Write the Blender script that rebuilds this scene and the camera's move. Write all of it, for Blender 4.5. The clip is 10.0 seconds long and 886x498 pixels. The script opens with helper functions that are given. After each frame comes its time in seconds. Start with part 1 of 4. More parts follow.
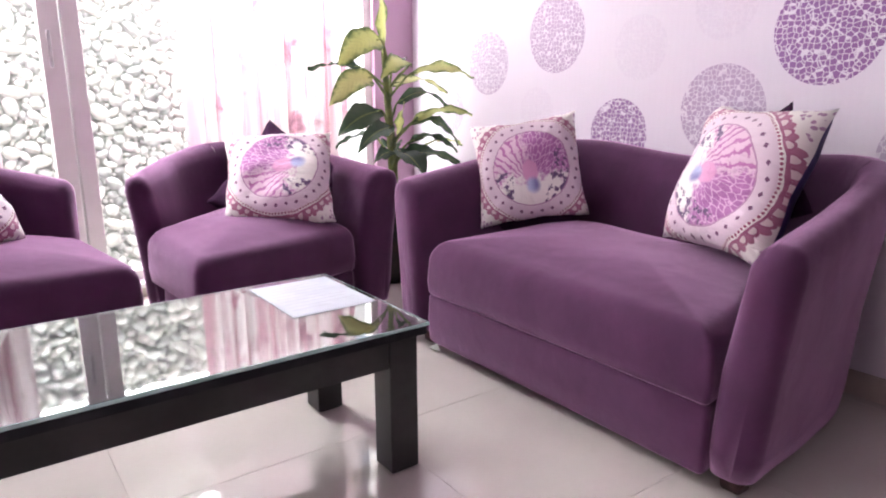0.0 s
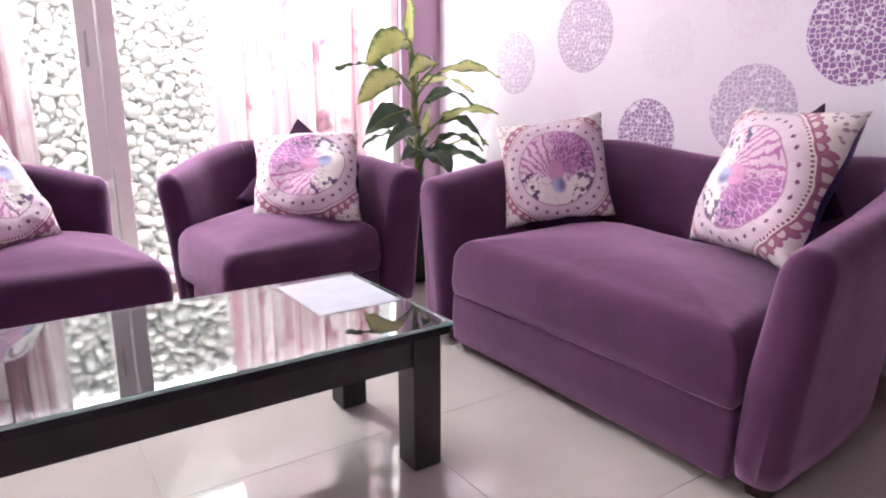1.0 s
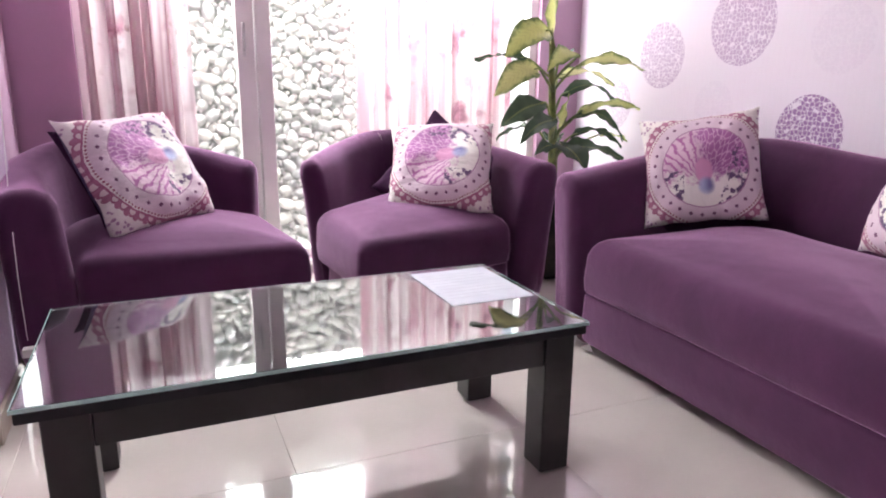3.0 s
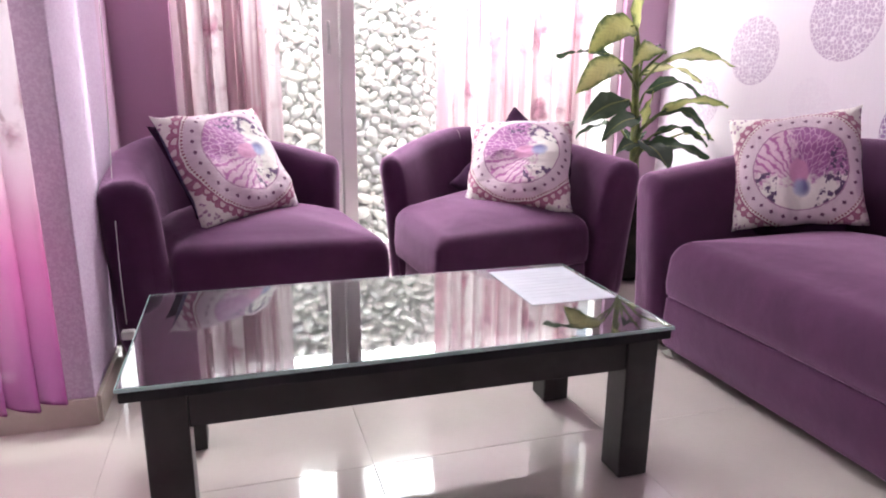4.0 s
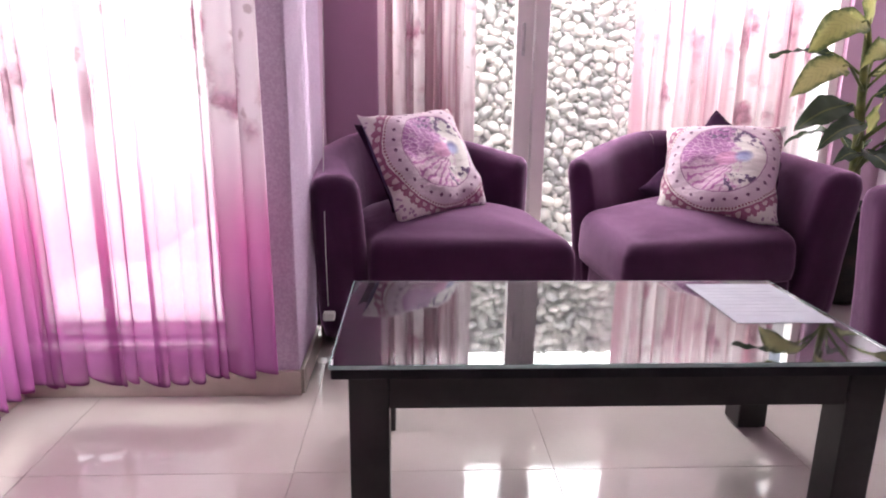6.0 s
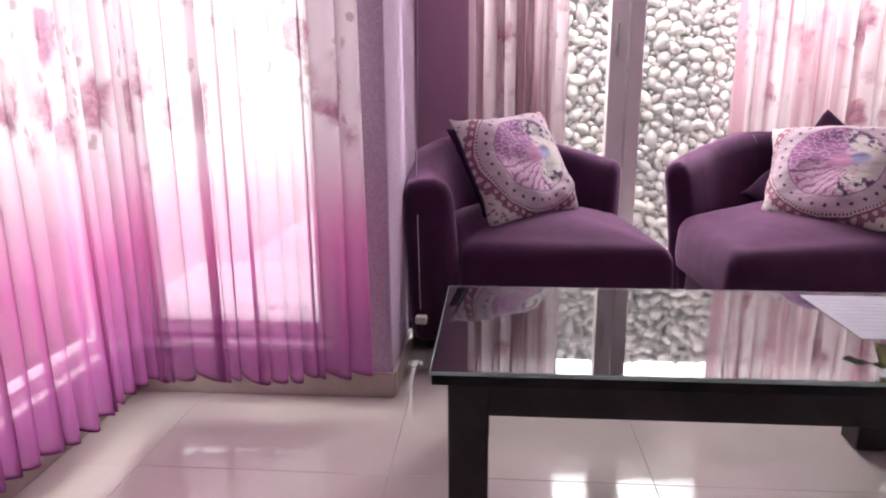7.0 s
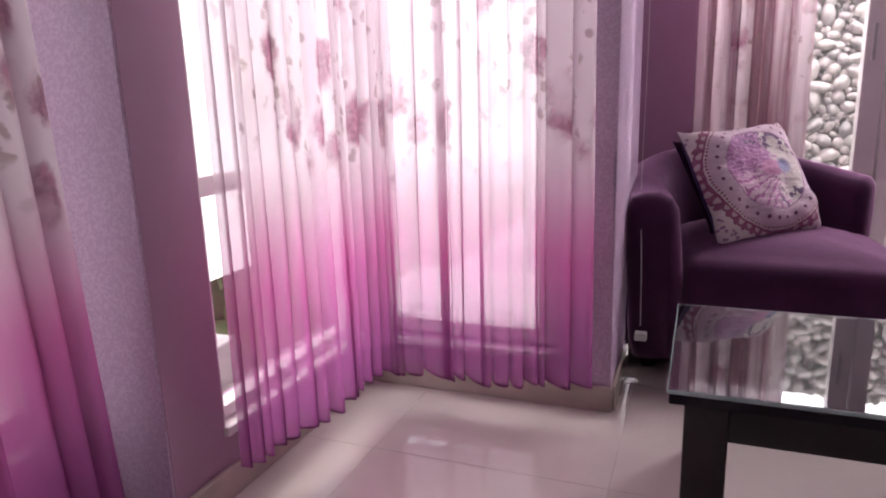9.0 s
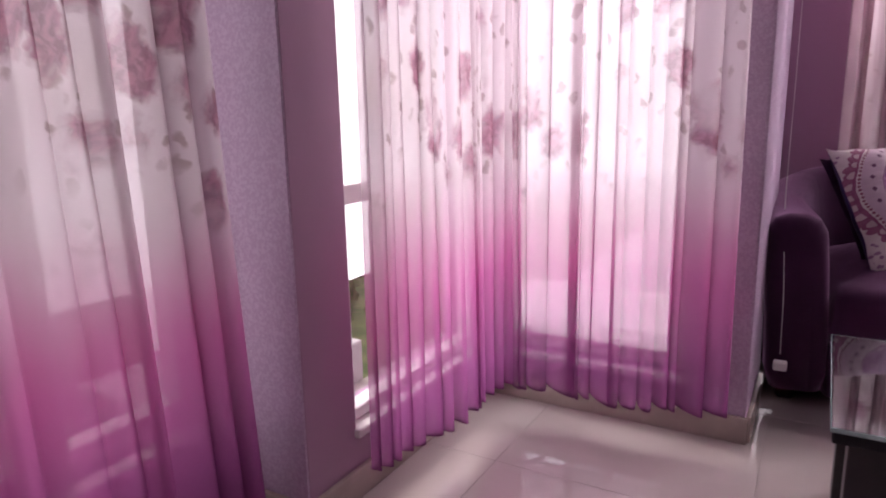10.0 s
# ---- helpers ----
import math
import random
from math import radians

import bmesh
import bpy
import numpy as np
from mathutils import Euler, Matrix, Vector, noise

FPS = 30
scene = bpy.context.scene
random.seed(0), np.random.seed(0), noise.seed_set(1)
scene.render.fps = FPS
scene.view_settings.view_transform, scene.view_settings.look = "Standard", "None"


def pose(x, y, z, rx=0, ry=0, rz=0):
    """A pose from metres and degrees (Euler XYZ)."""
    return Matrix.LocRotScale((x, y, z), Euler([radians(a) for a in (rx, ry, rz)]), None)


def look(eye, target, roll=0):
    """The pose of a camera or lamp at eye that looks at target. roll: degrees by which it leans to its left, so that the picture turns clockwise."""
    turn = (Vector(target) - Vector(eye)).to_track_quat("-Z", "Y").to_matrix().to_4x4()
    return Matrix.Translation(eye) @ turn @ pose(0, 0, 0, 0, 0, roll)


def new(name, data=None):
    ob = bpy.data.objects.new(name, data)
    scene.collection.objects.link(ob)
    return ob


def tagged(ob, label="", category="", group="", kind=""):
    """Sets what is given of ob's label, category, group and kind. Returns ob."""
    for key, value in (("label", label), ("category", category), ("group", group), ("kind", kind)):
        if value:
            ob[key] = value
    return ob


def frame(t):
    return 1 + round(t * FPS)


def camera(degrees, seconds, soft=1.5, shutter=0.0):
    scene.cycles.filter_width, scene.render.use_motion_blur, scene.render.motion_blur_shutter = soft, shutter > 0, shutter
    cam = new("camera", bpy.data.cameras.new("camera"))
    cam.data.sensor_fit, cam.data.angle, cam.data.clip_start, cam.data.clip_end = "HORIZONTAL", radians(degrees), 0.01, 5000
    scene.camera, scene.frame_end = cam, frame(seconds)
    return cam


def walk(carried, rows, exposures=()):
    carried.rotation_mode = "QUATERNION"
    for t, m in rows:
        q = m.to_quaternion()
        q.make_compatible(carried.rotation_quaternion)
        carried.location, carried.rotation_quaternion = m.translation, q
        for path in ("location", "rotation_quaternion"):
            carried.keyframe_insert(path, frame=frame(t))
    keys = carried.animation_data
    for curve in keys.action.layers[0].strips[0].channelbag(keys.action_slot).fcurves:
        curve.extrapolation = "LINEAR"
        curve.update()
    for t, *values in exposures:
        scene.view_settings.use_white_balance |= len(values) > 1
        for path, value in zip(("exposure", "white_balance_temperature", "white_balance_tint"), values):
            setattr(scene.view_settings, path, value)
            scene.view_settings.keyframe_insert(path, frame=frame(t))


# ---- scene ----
cam = camera(67.5, 10.0, soft=2.0)
PATH = [
    (0, (-0.264, -1.397, 0.875), (0.891, 0.17, 0.418), -0.2),
    (0.5, (-0.268, -1.398, 0.877), (0.855, 0.192, 0.418), -0.2),
    (1, (-0.268, -1.404, 0.882), (0.825, 0.206, 0.419), -0.1),
    (1.5, (-0.27, -1.399, 0.878), (0.752, 0.255, 0.413), 0.0),
    (2, (-0.283, -1.382, 0.875), (0.668, 0.314, 0.406), 0.3),
    (2.5, (-0.283, -1.368, 0.869), (0.584, 0.371, 0.397), 0.5),
    (4, (-0.311, -1.352, 0.872), (0.266, 0.498, 0.381), 0.6),
    (4.5, (-0.324, -1.348, 0.869), (0.144, 0.534, 0.379), 0.4),
    (5, (-0.337, -1.346, 0.872), (0.014, 0.56, 0.381), 0.3),
    (5.5, (-0.354, -1.346, 0.874), (-0.134, 0.581, 0.384), 0.0),
    (5.7, (-0.361, -1.346, 0.872), (-0.198, 0.585, 0.378), 0.4),
    (7, (-0.416, -1.332, 0.874), (-0.567, 0.603, 0.389), -0.4),
    (7.5, (-0.426, -1.346, 0.881), (-0.72, 0.571, 0.393), -0.7),
    (8, (-0.452, -1.348, 0.869), (-0.866, 0.552, 0.399), -1.4),
    (8.5, (-0.472, -1.371, 0.882), (-1.032, 0.492, 0.417), -1.4),
    (9, (-0.492, -1.387, 0.886), (-1.205, 0.429, 0.442), -1.7),
    (9.5, (-0.53, -1.4, 0.89), (-1.396, 0.352, 0.464), -1.5),
    (10, (-0.568, -1.417, 0.894), (-1.55, 0.277, 0.486), -1.2),
]
EXPOSURES = [(0.0, 0.66, 6200, 4), (2.5, 0.46, 6250, 4), (5.0, 0.36, 6300, 8), (7.0, -0.33, 6500, 17), (8.5, -0.61, 6540, 21), (10.0, -0.90, 6560, 28)]
walk(cam, [(t, look(eye, target, roll)) for t, eye, target, roll in PATH], EXPOSURES)

# ---- light ----
world = bpy.data.worlds.new("World")
scene.world = world
world.use_nodes = True
wn = world.node_tree.nodes
sky = wn.new("ShaderNodeTexSky")
sky.sky_type = "NISHITA"
sky.sun_disc = False
sky.sun_elevation = radians(55)
sky.sun_rotation = radians(300)
sky.dust_density = 4.0
sky.ozone_density = 0.6
wn["Background"].inputs["Strength"].default_value = 0.15
world.node_tree.links.new(sky.outputs["Color"], wn["Background"].inputs["Color"])

sun = new("sun", bpy.data.lights.new("sun", "SUN"))
sun.data.energy = 1.8
sun.data.angle = radians(14)
sun.data.color = (1.0, 0.96, 0.9)
sun.matrix_world = look((-3, 2.0, 6), (0, 0, 0))


def window_lamp(name, place, target, width, height, watts):
    ob = new(name, bpy.data.lights.new(name, "AREA"))
    ob.data.shape = "RECTANGLE"
    ob.data.size, ob.data.size_y, ob.data.energy = width, height, watts
    ob.data.color = (1.0, 0.97, 0.97)
    ob.matrix_world = look(place, target)
    return ob


# the sky is brighter high up: each window has weak low lamps and a strong high one outside it
window_lamp("sky_light_corner_low", (-1.15, 0.75, 0.36), (-1.15, -1.0, 0.36), 1.0, 0.64, 4.4)
window_lamp("sky_light_corner_mid", (-1.15, 0.75, 1.04), (-1.15, -1.0, 1.0), 1.0, 0.72, 6.5)
window_lamp("sky_light_corner_high", (-1.15, 0.75, 1.95), (-0.6, -1.0, 0.9), 1.0, 1.1, 34)
window_lamp("sky_light_slit_low", (-2.05, 0.1, 0.885), (0.0, 0.1, 0.885), 1.0, 1.18, 13)
window_lamp("sky_light_slit_high", (-2.05, 0.1, 2.0), (0.0, -0.2, 0.9), 1.0, 1.0, 19)
window_lamp("sky_light_west", (-2.9, -1.2, 1.45), (0.6, -1.2, 1.3), 3.4, 2.5, 62)
window_lamp("sky_light_north_low", (1.25, 2.12, 0.75), (1.0, 0.0, 0.6), 0.95, 1.3, 3)
window_lamp("sky_light_north_high", (0.55, 2.55, 2.05), (0.55, 0.0, 1.6), 2.4, 1.6, 220)
window_lamp("sky_light_court", (0.2, 1.98, 2.75), (0.2, 2.15, 0.0), 1.7, 0.35, 175)


# ---- materials ----
class Graph:
    """Small helper round one node material."""

    def __init__(self, name):
        self.mat = bpy.data.materials.new(name)
        self.mat.use_nodes = True
        self.tree = self.mat.node_tree
        self.bsdf = self.tree.nodes["Principled BSDF"]
        self.out = self.tree.nodes["Material Output"]

    def put(self, socket, value):
        if isinstance(value, bpy.types.NodeSocket):
            self.tree.links.new(value, socket)
        else:
            socket.default_value = value

    def node(self, kind, **inputs):
        n = self.tree.nodes.new(kind)
        for key, value in inputs.items():
            self.put(n.inputs[key.replace("_", " ")], value)
        return n

    def m(self, op, a, b=0.0, c=0.0):
        n = self.tree.nodes.new("ShaderNodeMath")
        n.operation = op
        for i, v in enumerate((a, b, c)):
            self.put(n.inputs[i], v)
        return n.outputs[0]

    def mix(self, fac, a, b):
        n = self.tree.nodes.new("ShaderNodeMix")
        n.data_type = "RGBA"
        for i, v in ((0, fac), (6, a), (7, b)):
            if not isinstance(v, bpy.types.NodeSocket) and i > 0:
                v = (*v[:3], 1.0)
            self.put(n.inputs[i], v)
        return n.outputs[2]

    def step(self, value, lo, hi):
        n = self.tree.nodes.new("ShaderNodeMapRange")
        n.interpolation_type = "SMOOTHSTEP"
        self.put(n.inputs[0], value)
        n.inputs[1].default_value, n.inputs[2].default_value = lo, hi
        return n.outputs[0]

    def noise(self, vector, scale, detail=3.0, rough=0.55):
        n = self.tree.nodes.new("ShaderNodeTexNoise")
        if vector is not None:
            self.put(n.inputs["Vector"], vector)
        n.inputs["Scale"].default_value, n.inputs["Detail"].default_value, n.inputs["Roughness"].default_value = scale, detail, rough
        return n.outputs["Fac"]

    def coords(self, which="Object"):
        return self.tree.nodes.new("ShaderNodeTexCoord").outputs[which]

    def world_place(self):
        return self.tree.nodes.new("ShaderNodeNewGeometry").outputs["Position"]

    def split(self, vector):
        n = self.tree.nodes.new("ShaderNodeSeparateXYZ")
        self.put(n.inputs[0], vector)
        return n.outputs

    def join(self, x, y, z=0.0):
        n = self.tree.nodes.new("ShaderNodeCombineXYZ")
        for i, v in enumerate((x, y, z)):
            self.put(n.inputs[i], v)
        return n.outputs[0]

    def bump(self, height, strength=0.2, distance=0.01):
        n = self.tree.nodes.new("ShaderNodeBump")
        n.inputs["Strength"].default_value, n.inputs["Distance"].default_value = strength, distance
        self.put(n.inputs["Height"], height)
        self.put(self.bsdf.inputs["Normal"], n.outputs[0])

    def look_of(self, color, rough=0.5, metal=0.0, **more):
        if not isinstance(color, bpy.types.NodeSocket):
            color = (*color[:3], 1.0)
        self.put(self.bsdf.inputs["Base Color"], color)
        self.put(self.bsdf.inputs["Roughness"], rough)
        self.put(self.bsdf.inputs["Metallic"], metal)
        for key, value in more.items():
            self.put(self.bsdf.inputs[key.replace("_", " ")], value)
        return self.mat


def two_tone(name, a, b, scale, rough, bump=0.1, grain=200.0, **more):
    g = Graph(name)
    p = g.coords()
    f = g.noise(p, scale, 4.0)
    fine = g.noise(p, grain, 2.0)
    col = g.mix(g.step(f, 0.35, 0.65), a, b)
    g.bump(g.m("ADD", fine, g.m("MULTIPLY", f, 0.5)), bump, 0.004)
    return g.look_of(col, rough, **more)


def upholstery():
    g = Graph("purple_velvet")
    p = g.coords()
    big, fine = g.noise(p, 6.0, 4.0), g.noise(p, 420.0, 2.0)
    col = g.mix(g.step(big, 0.3, 0.7), (0.056, 0.0160, 0.050), (0.073, 0.021, 0.064))
    col = g.mix(g.m("MULTIPLY", fine, 0.35), col, (0.074, 0.025, 0.067))
    mid = g.noise(p, 16.0, 3.0)
    col = g.mix(g.m("MULTIPLY", g.step(mid, 0.45, 0.7), 0.2), col, (0.048, 0.016, 0.044))
    g.bump(g.m("ADD", g.m("MULTIPLY", fine, 0.15), g.m("ADD", g.m("MULTIPLY", mid, 0.4), big)), 0.22, 0.02)
    return g.look_of(col, 0.9, Specular_IOR_Level=0.15, Sheen_Weight=0.72, Sheen_Roughness=0.46, Sheen_Tint=(0.88, 0.53, 0.83, 1))


def tile_floor():
    g = Graph("polished_tile")
    info = g.tree.nodes.new("ShaderNodeObjectInfo").outputs["Random"]
    p = g.world_place()
    f, v = g.noise(p, 2.2, 5.0), g.noise(p, 60.0, 3.0)
    col = g.mix(g.step(f, 0.3, 0.7), (0.56, 0.51, 0.475), (0.62, 0.57, 0.53))
    col = g.mix(g.m("MULTIPLY", v, 0.25), col, (0.52, 0.46, 0.42))
    col = g.mix(g.m("MULTIPLY", info, 0.12), col, (0.66, 0.61, 0.57))
    g.bump(g.m("ADD", f, g.m("MULTIPLY", g.noise(p, 18.0, 2.0), 0.30)), 0.085, 0.01)
    return g.look_of(col, g.m("ADD", 0.035, g.m("MULTIPLY", v, 0.06)), Specular_IOR_Level=1.0)


def glitter_wall():
    g = Graph("lilac_textured_paper")
    p = g.world_place()
    f, v = g.noise(p, 3.0, 3.0), g.noise(p, 130.0, 3.0, 0.7)
    col = g.mix(g.step(v, 0.42, 0.62), (0.54, 0.40, 0.55), (0.64, 0.52, 0.65))
    col = g.mix(g.m("MULTIPLY", f, 0.3), col, (0.58, 0.44, 0.59))
    g.bump(v, 0.25, 0.003)
    return g.look_of(col, 0.85, Specular_IOR_Level=0.2)


def purple_wall():
    g = Graph("purple_wall_paint")
    p = g.world_place()
    f, v = g.noise(p, 2.0, 3.0), g.noise(p, 90.0, 3.0)
    col = g.mix(f, (0.44, 0.27, 0.39), (0.50, 0.315, 0.44))
    g.bump(v, 0.12, 0.003)
    return g.look_of(col, 0.6)


# printed discs of the wallpaper: y, z, radius, strength
DISCS = [
    (1.045, 1.008, 0.140, 0.45), (0.615, 1.110, 0.155, 0.55), (0.275, 0.722, 0.132, 0.85), (-0.145, 0.815, 0.152, 0.55),
    (-0.455, 1.052, 0.158, 0.95), (0.195, 1.035, 0.115, 0.07), (-0.13, 1.150, 0.110, 0.07), (1.395, 1.360, 0.110, 0.35),
    (1.35, 0.790, 0.120, 0.35), (-0.75, 0.70, 0.13, 0.45), (0.62, 1.55, 0.14, 0.5), (-0.95, 1.30, 0.15, 0.8), (0.05, 1.52, 0.13, 0.7),
    (-1.35, 0.95, 0.15, 0.5), (1.0, 1.62, 0.14, 0.6), (0.72, 0.80, 0.10, 0.06),
]


def disc_paper():
    g = Graph("disc_wallpaper")
    p = g.world_place()
    s = g.split(p)
    y, z = s[1], s[2]
    flat = g.join(0.0, y, z)
    cells = g.tree.nodes.new("ShaderNodeTexVoronoi")
    cells.feature = "DISTANCE_TO_EDGE"
    g.put(cells.inputs["Vector"], flat)
    cells.inputs["Scale"].default_value = 60.0
    cells.inputs["Randomness"].default_value = 0.62
    gap = g.step(cells.outputs["Distance"], 0.035, 0.095)
    total = None
    for cy, cz, r, strength in DISCS:
        dy, dz = g.m("SUBTRACT", y, cy), g.m("SUBTRACT", z, cz)
        d = g.m("SQRT", g.m("ADD", g.m("MULTIPLY", dy, dy), g.m("MULTIPLY", dz, dz)))
        inside = g.m("MULTIPLY", g.m("LESS_THAN", d, r), strength)
        total = inside if total is None else g.m("MAXIMUM", total, inside)
    stripes = g.m("SINE", g.m("MULTIPLY", y, 260.0))
    grain = g.noise(flat, 160.0, 2.0)
    base = g.mix(g.m("MULTIPLY", g.m("ADD", stripes, 1.0), 0.5), (0.745, 0.68, 0.75), (0.752, 0.687, 0.757))
    base = g.mix(g.m("MULTIPLY", grain, 0.25), base, (0.62, 0.55, 0.64))
    col = g.mix(g.m("MULTIPLY", total, gap), base, (0.22, 0.07, 0.27))
    g.bump(g.m("ADD", grain, g.m("MULTIPLY", stripes, 0.2)), 0.08, 0.002)
    return g.look_of(col, 0.5)


def curtain_cloth(name, tint, ombre=True, sheer_base=0.63, glow_share=0.7, ground=(0.70, 0.31, 0.40)):
    """Sheer cloth, dyed purple at the hem and fading to white, with a rose print above."""
    g = Graph(name)
    p = g.coords("UV")
    s = g.split(p)
    u, z = s[0], s[1]
    wob = g.m("MULTIPLY", g.m("SUBTRACT", g.noise(p, 3.0), 0.5), 0.12)
    zz = g.m("ADD", z, wob)
    violet, pink, white = (0.33, 0.045, 0.265), (0.70, 0.165, 0.455), (0.88, 0.81, 0.83)
    if ombre:
        col = g.mix(g.step(zz, 0.14, 0.56), violet, pink)
        col = g.mix(g.step(zz, 0.44, 0.80), col, white)
    else:
        # upright pink and pale streaks put bright and shaded folds into the colour
        fold_tone = g.step(g.noise(g.join(g.m("MULTIPLY", u, 9.0), g.m("MULTIPLY", z, 0.35), 2.0), 1.6, 3.0), 0.38, 0.60)
        col = g.mix(fold_tone, ground, (0.86, 0.78, 0.79))
    # blossoms and leaves as soft patches on hanging stems
    warp = g.m("MULTIPLY", g.noise(p, 18.0, 3.0), 0.05)
    place = g.join(g.m("ADD", u, warp), g.m("ADD", g.m("MULTIPLY", z, 0.6), warp), 0.0)
    v = g.tree.nodes.new("ShaderNodeTexVoronoi")
    g.put(v.inputs["Vector"], place)
    v.inputs["Scale"].default_value = 10.0
    blossom = g.m("SUBTRACT", 1.0, g.step(g.m("ADD", v.outputs["Distance"], g.m("MULTIPLY", g.noise(place, 45.0), 0.22)), 0.38, 0.60))
    v2 = g.tree.nodes.new("ShaderNodeTexVoronoi")
    g.put(v2.inputs["Vector"], place)
    v2.inputs["Scale"].default_value = 26.0
    leaf = g.m("SUBTRACT", 1.0, g.step(v2.outputs["Distance"], 0.16, 0.32))
    patch = g.step(g.noise(g.join(g.m("MULTIPLY", u, 1.6), z, 0.0), 3.2, 2.0), 0.31, 0.44)
    high = g.step(g.m("ADD", z, g.m("MULTIPLY", g.noise(p, 7.0), 0.36)), 0.86, 0.98)
    if not ombre:
        high = g.step(g.noise(g.join(u, z, 4.0), 5.0, 3.0), 0.40, 0.62)
    area = g.m("MULTIPLY", patch, high)
    petals = g.noise(place, 60.0, 2.0)
    rose = g.mix(g.step(petals, 0.35, 0.65), (0.24, 0.055, 0.12), (0.48, 0.18, 0.27))
    col = g.mix(g.m("MULTIPLY", g.m("MULTIPLY", leaf, area), 0.7), col, (0.34, 0.24, 0.22))
    col = g.mix(g.m("MULTIPLY", g.m("MULTIPLY", blossom, area), 0.88), col, rose)
    weave = g.noise(p, 900.0, 1.0)
    col = g.mix(g.m("MULTIPLY", weave, 0.2), col, tint)
    diffuse = g.node("ShaderNodeBsdfDiffuse", Color=col)
    glow = g.node("ShaderNodeBsdfTranslucent", Color=col)
    both = g.node("ShaderNodeMixShader")
    both.inputs[0].default_value = glow_share
    g.tree.links.new(diffuse.outputs[0], both.inputs[1])
    g.tree.links.new(glow.outputs[0], both.inputs[2])
    clear = g.node("ShaderNodeBsdfTransparent", Color=(0.97, 0.93, 0.96, 1))
    sheer = g.node("ShaderNodeMixShader")
    g.put(sheer.inputs[0], g.m("ADD", sheer_base, g.m("MULTIPLY", weave, 0.16)))
    g.tree.links.new(clear.outputs[0], sheer.inputs[1])
    g.tree.links.new(both.outputs[0], sheer.inputs[2])
    g.tree.links.new(sheer.outputs[0], g.out.inputs["Surface"])
    return g.mat


def cushion_print():
    """Cream cotton with a round printed medallion."""
    g = Graph("medallion_print")
    s = g.split(g.coords("UV"))
    x, y = g.m("SUBTRACT", s[0], 0.5), g.m("SUBTRACT", s[1], 0.5)
    raw = g.join(x, y, 0.0)
    wx = g.m("MULTIPLY", g.m("SUBTRACT", g.noise(raw, 7.0, 2.0), 0.5), 0.03)
    wy = g.m("MULTIPLY", g.m("SUBTRACT", g.noise(g.join(y, x, 3.0), 7.0, 2.0), 0.5), 0.03)
    x, y = g.m("MULTIPLY", g.m("ADD", g.m("SUBTRACT", x, 0.035), wx), 0.80), g.m("MULTIPLY", g.m("ADD", g.m("SUBTRACT", y, 0.04), wy), 0.80)
    r = g.m("SQRT", g.m("ADD", g.m("MULTIPLY", x, x), g.m("MULTIPLY", y, y)))
    a = g.m("ARCTAN2", y, x)
    uv = g.join(x, y, 0.0)
    cloth = g.noise(uv, 240.0, 2.0)
    col = g.mix(g.m("MULTIPLY", cloth, 0.4), (0.82, 0.78, 0.74), (0.72, 0.66, 0.64))

    def ring(lo, hi):
        return g.m("MULTIPLY", g.m("GREATER_THAN", r, lo), g.m("LESS_THAN", r, hi))

    def repeat(n):
        return g.m("SUBTRACT", g.m("FRACT", g.m("MULTIPLY", a, n / 6.283185)), 0.5)

    # pink outer band
    col = g.mix(g.m("MULTIPLY", ring(0.285, 0.385), 0.8), col, (0.66, 0.50, 0.60))
    # diamonds in the band
    da = g.m("MULTIPLY", g.m("ABSOLUTE", repeat(28)), 6.283185 * 0.335 / 28)
    dr = g.m("ABSOLUTE", g.m("SUBTRACT", r, 0.335))
    col = g.mix(g.m("LESS_THAN", g.m("ADD", da, dr), 0.0150), col, (0.17, 0.06, 0.14))
    # beads
    db = g.m("MULTIPLY", g.m("ABSOLUTE", repeat(110)), 6.283185 * 0.39 / 110)
    bead = g.m("LESS_THAN", g.m("ADD", g.m("MULTIPLY", db, db), g.m("POWER", g.m("SUBTRACT", r, 0.392), 2.0)), 0.00005)
    col = g.mix(bead, col, (0.32, 0.08, 0.16))
    # scalloped border
    wave = g.m("ABSOLUTE", g.m("SINE", g.m("MULTIPLY", a, 21.0)))
    edge = g.m("ADD", 0.418, g.m("MULTIPLY", wave, 0.036))
    scallop = g.m("MULTIPLY", g.m("GREATER_THAN", r, 0.405), g.m("LESS_THAN", r, edge))
    core = g.m("MULTIPLY", g.m("MULTIPLY", g.m("GREATER_THAN", r, 0.417), g.m("LESS_THAN", r, g.m("SUBTRACT", edge, 0.012))), g.m("GREATER_THAN", wave, 0.62))
    petals = g.m("ADD", 0.430, g.m("MULTIPLY", g.m("ABSOLUTE", g.m("COSINE", g.m("MULTIPLY", a, 21.0))), 0.034))
    col = g.mix(g.m("MULTIPLY", g.m("GREATER_THAN", r, 0.42), g.m("LESS_THAN", r, petals)), col, (0.40, 0.15, 0.24))
    col = g.mix(scallop, col, g.mix(g.noise(uv, 30.0, 2.0), (0.27, 0.06, 0.15), (0.46, 0.18, 0.28)))
    col = g.mix(core, col, (0.72, 0.60, 0.60))
    # corner sprigs
    spots = g.tree.nodes.new("ShaderNodeTexVoronoi")
    g.put(spots.inputs["Vector"], uv)
    spots.inputs["Scale"].default_value = 34.0
    corner = g.m("GREATER_THAN", r, 0.485)
    col = g.mix(g.m("MULTIPLY", corner, g.m("LESS_THAN", spots.outputs["Distance"], 0.33)), col, (0.40, 0.24, 0.36))
    # inside: plain patches of violet and pink strokes, a blue spot and dark sprigs
    inner = g.m("LESS_THAN", r, 0.275)
    blot = g.noise(uv, 11.0, 4.0, 0.65)
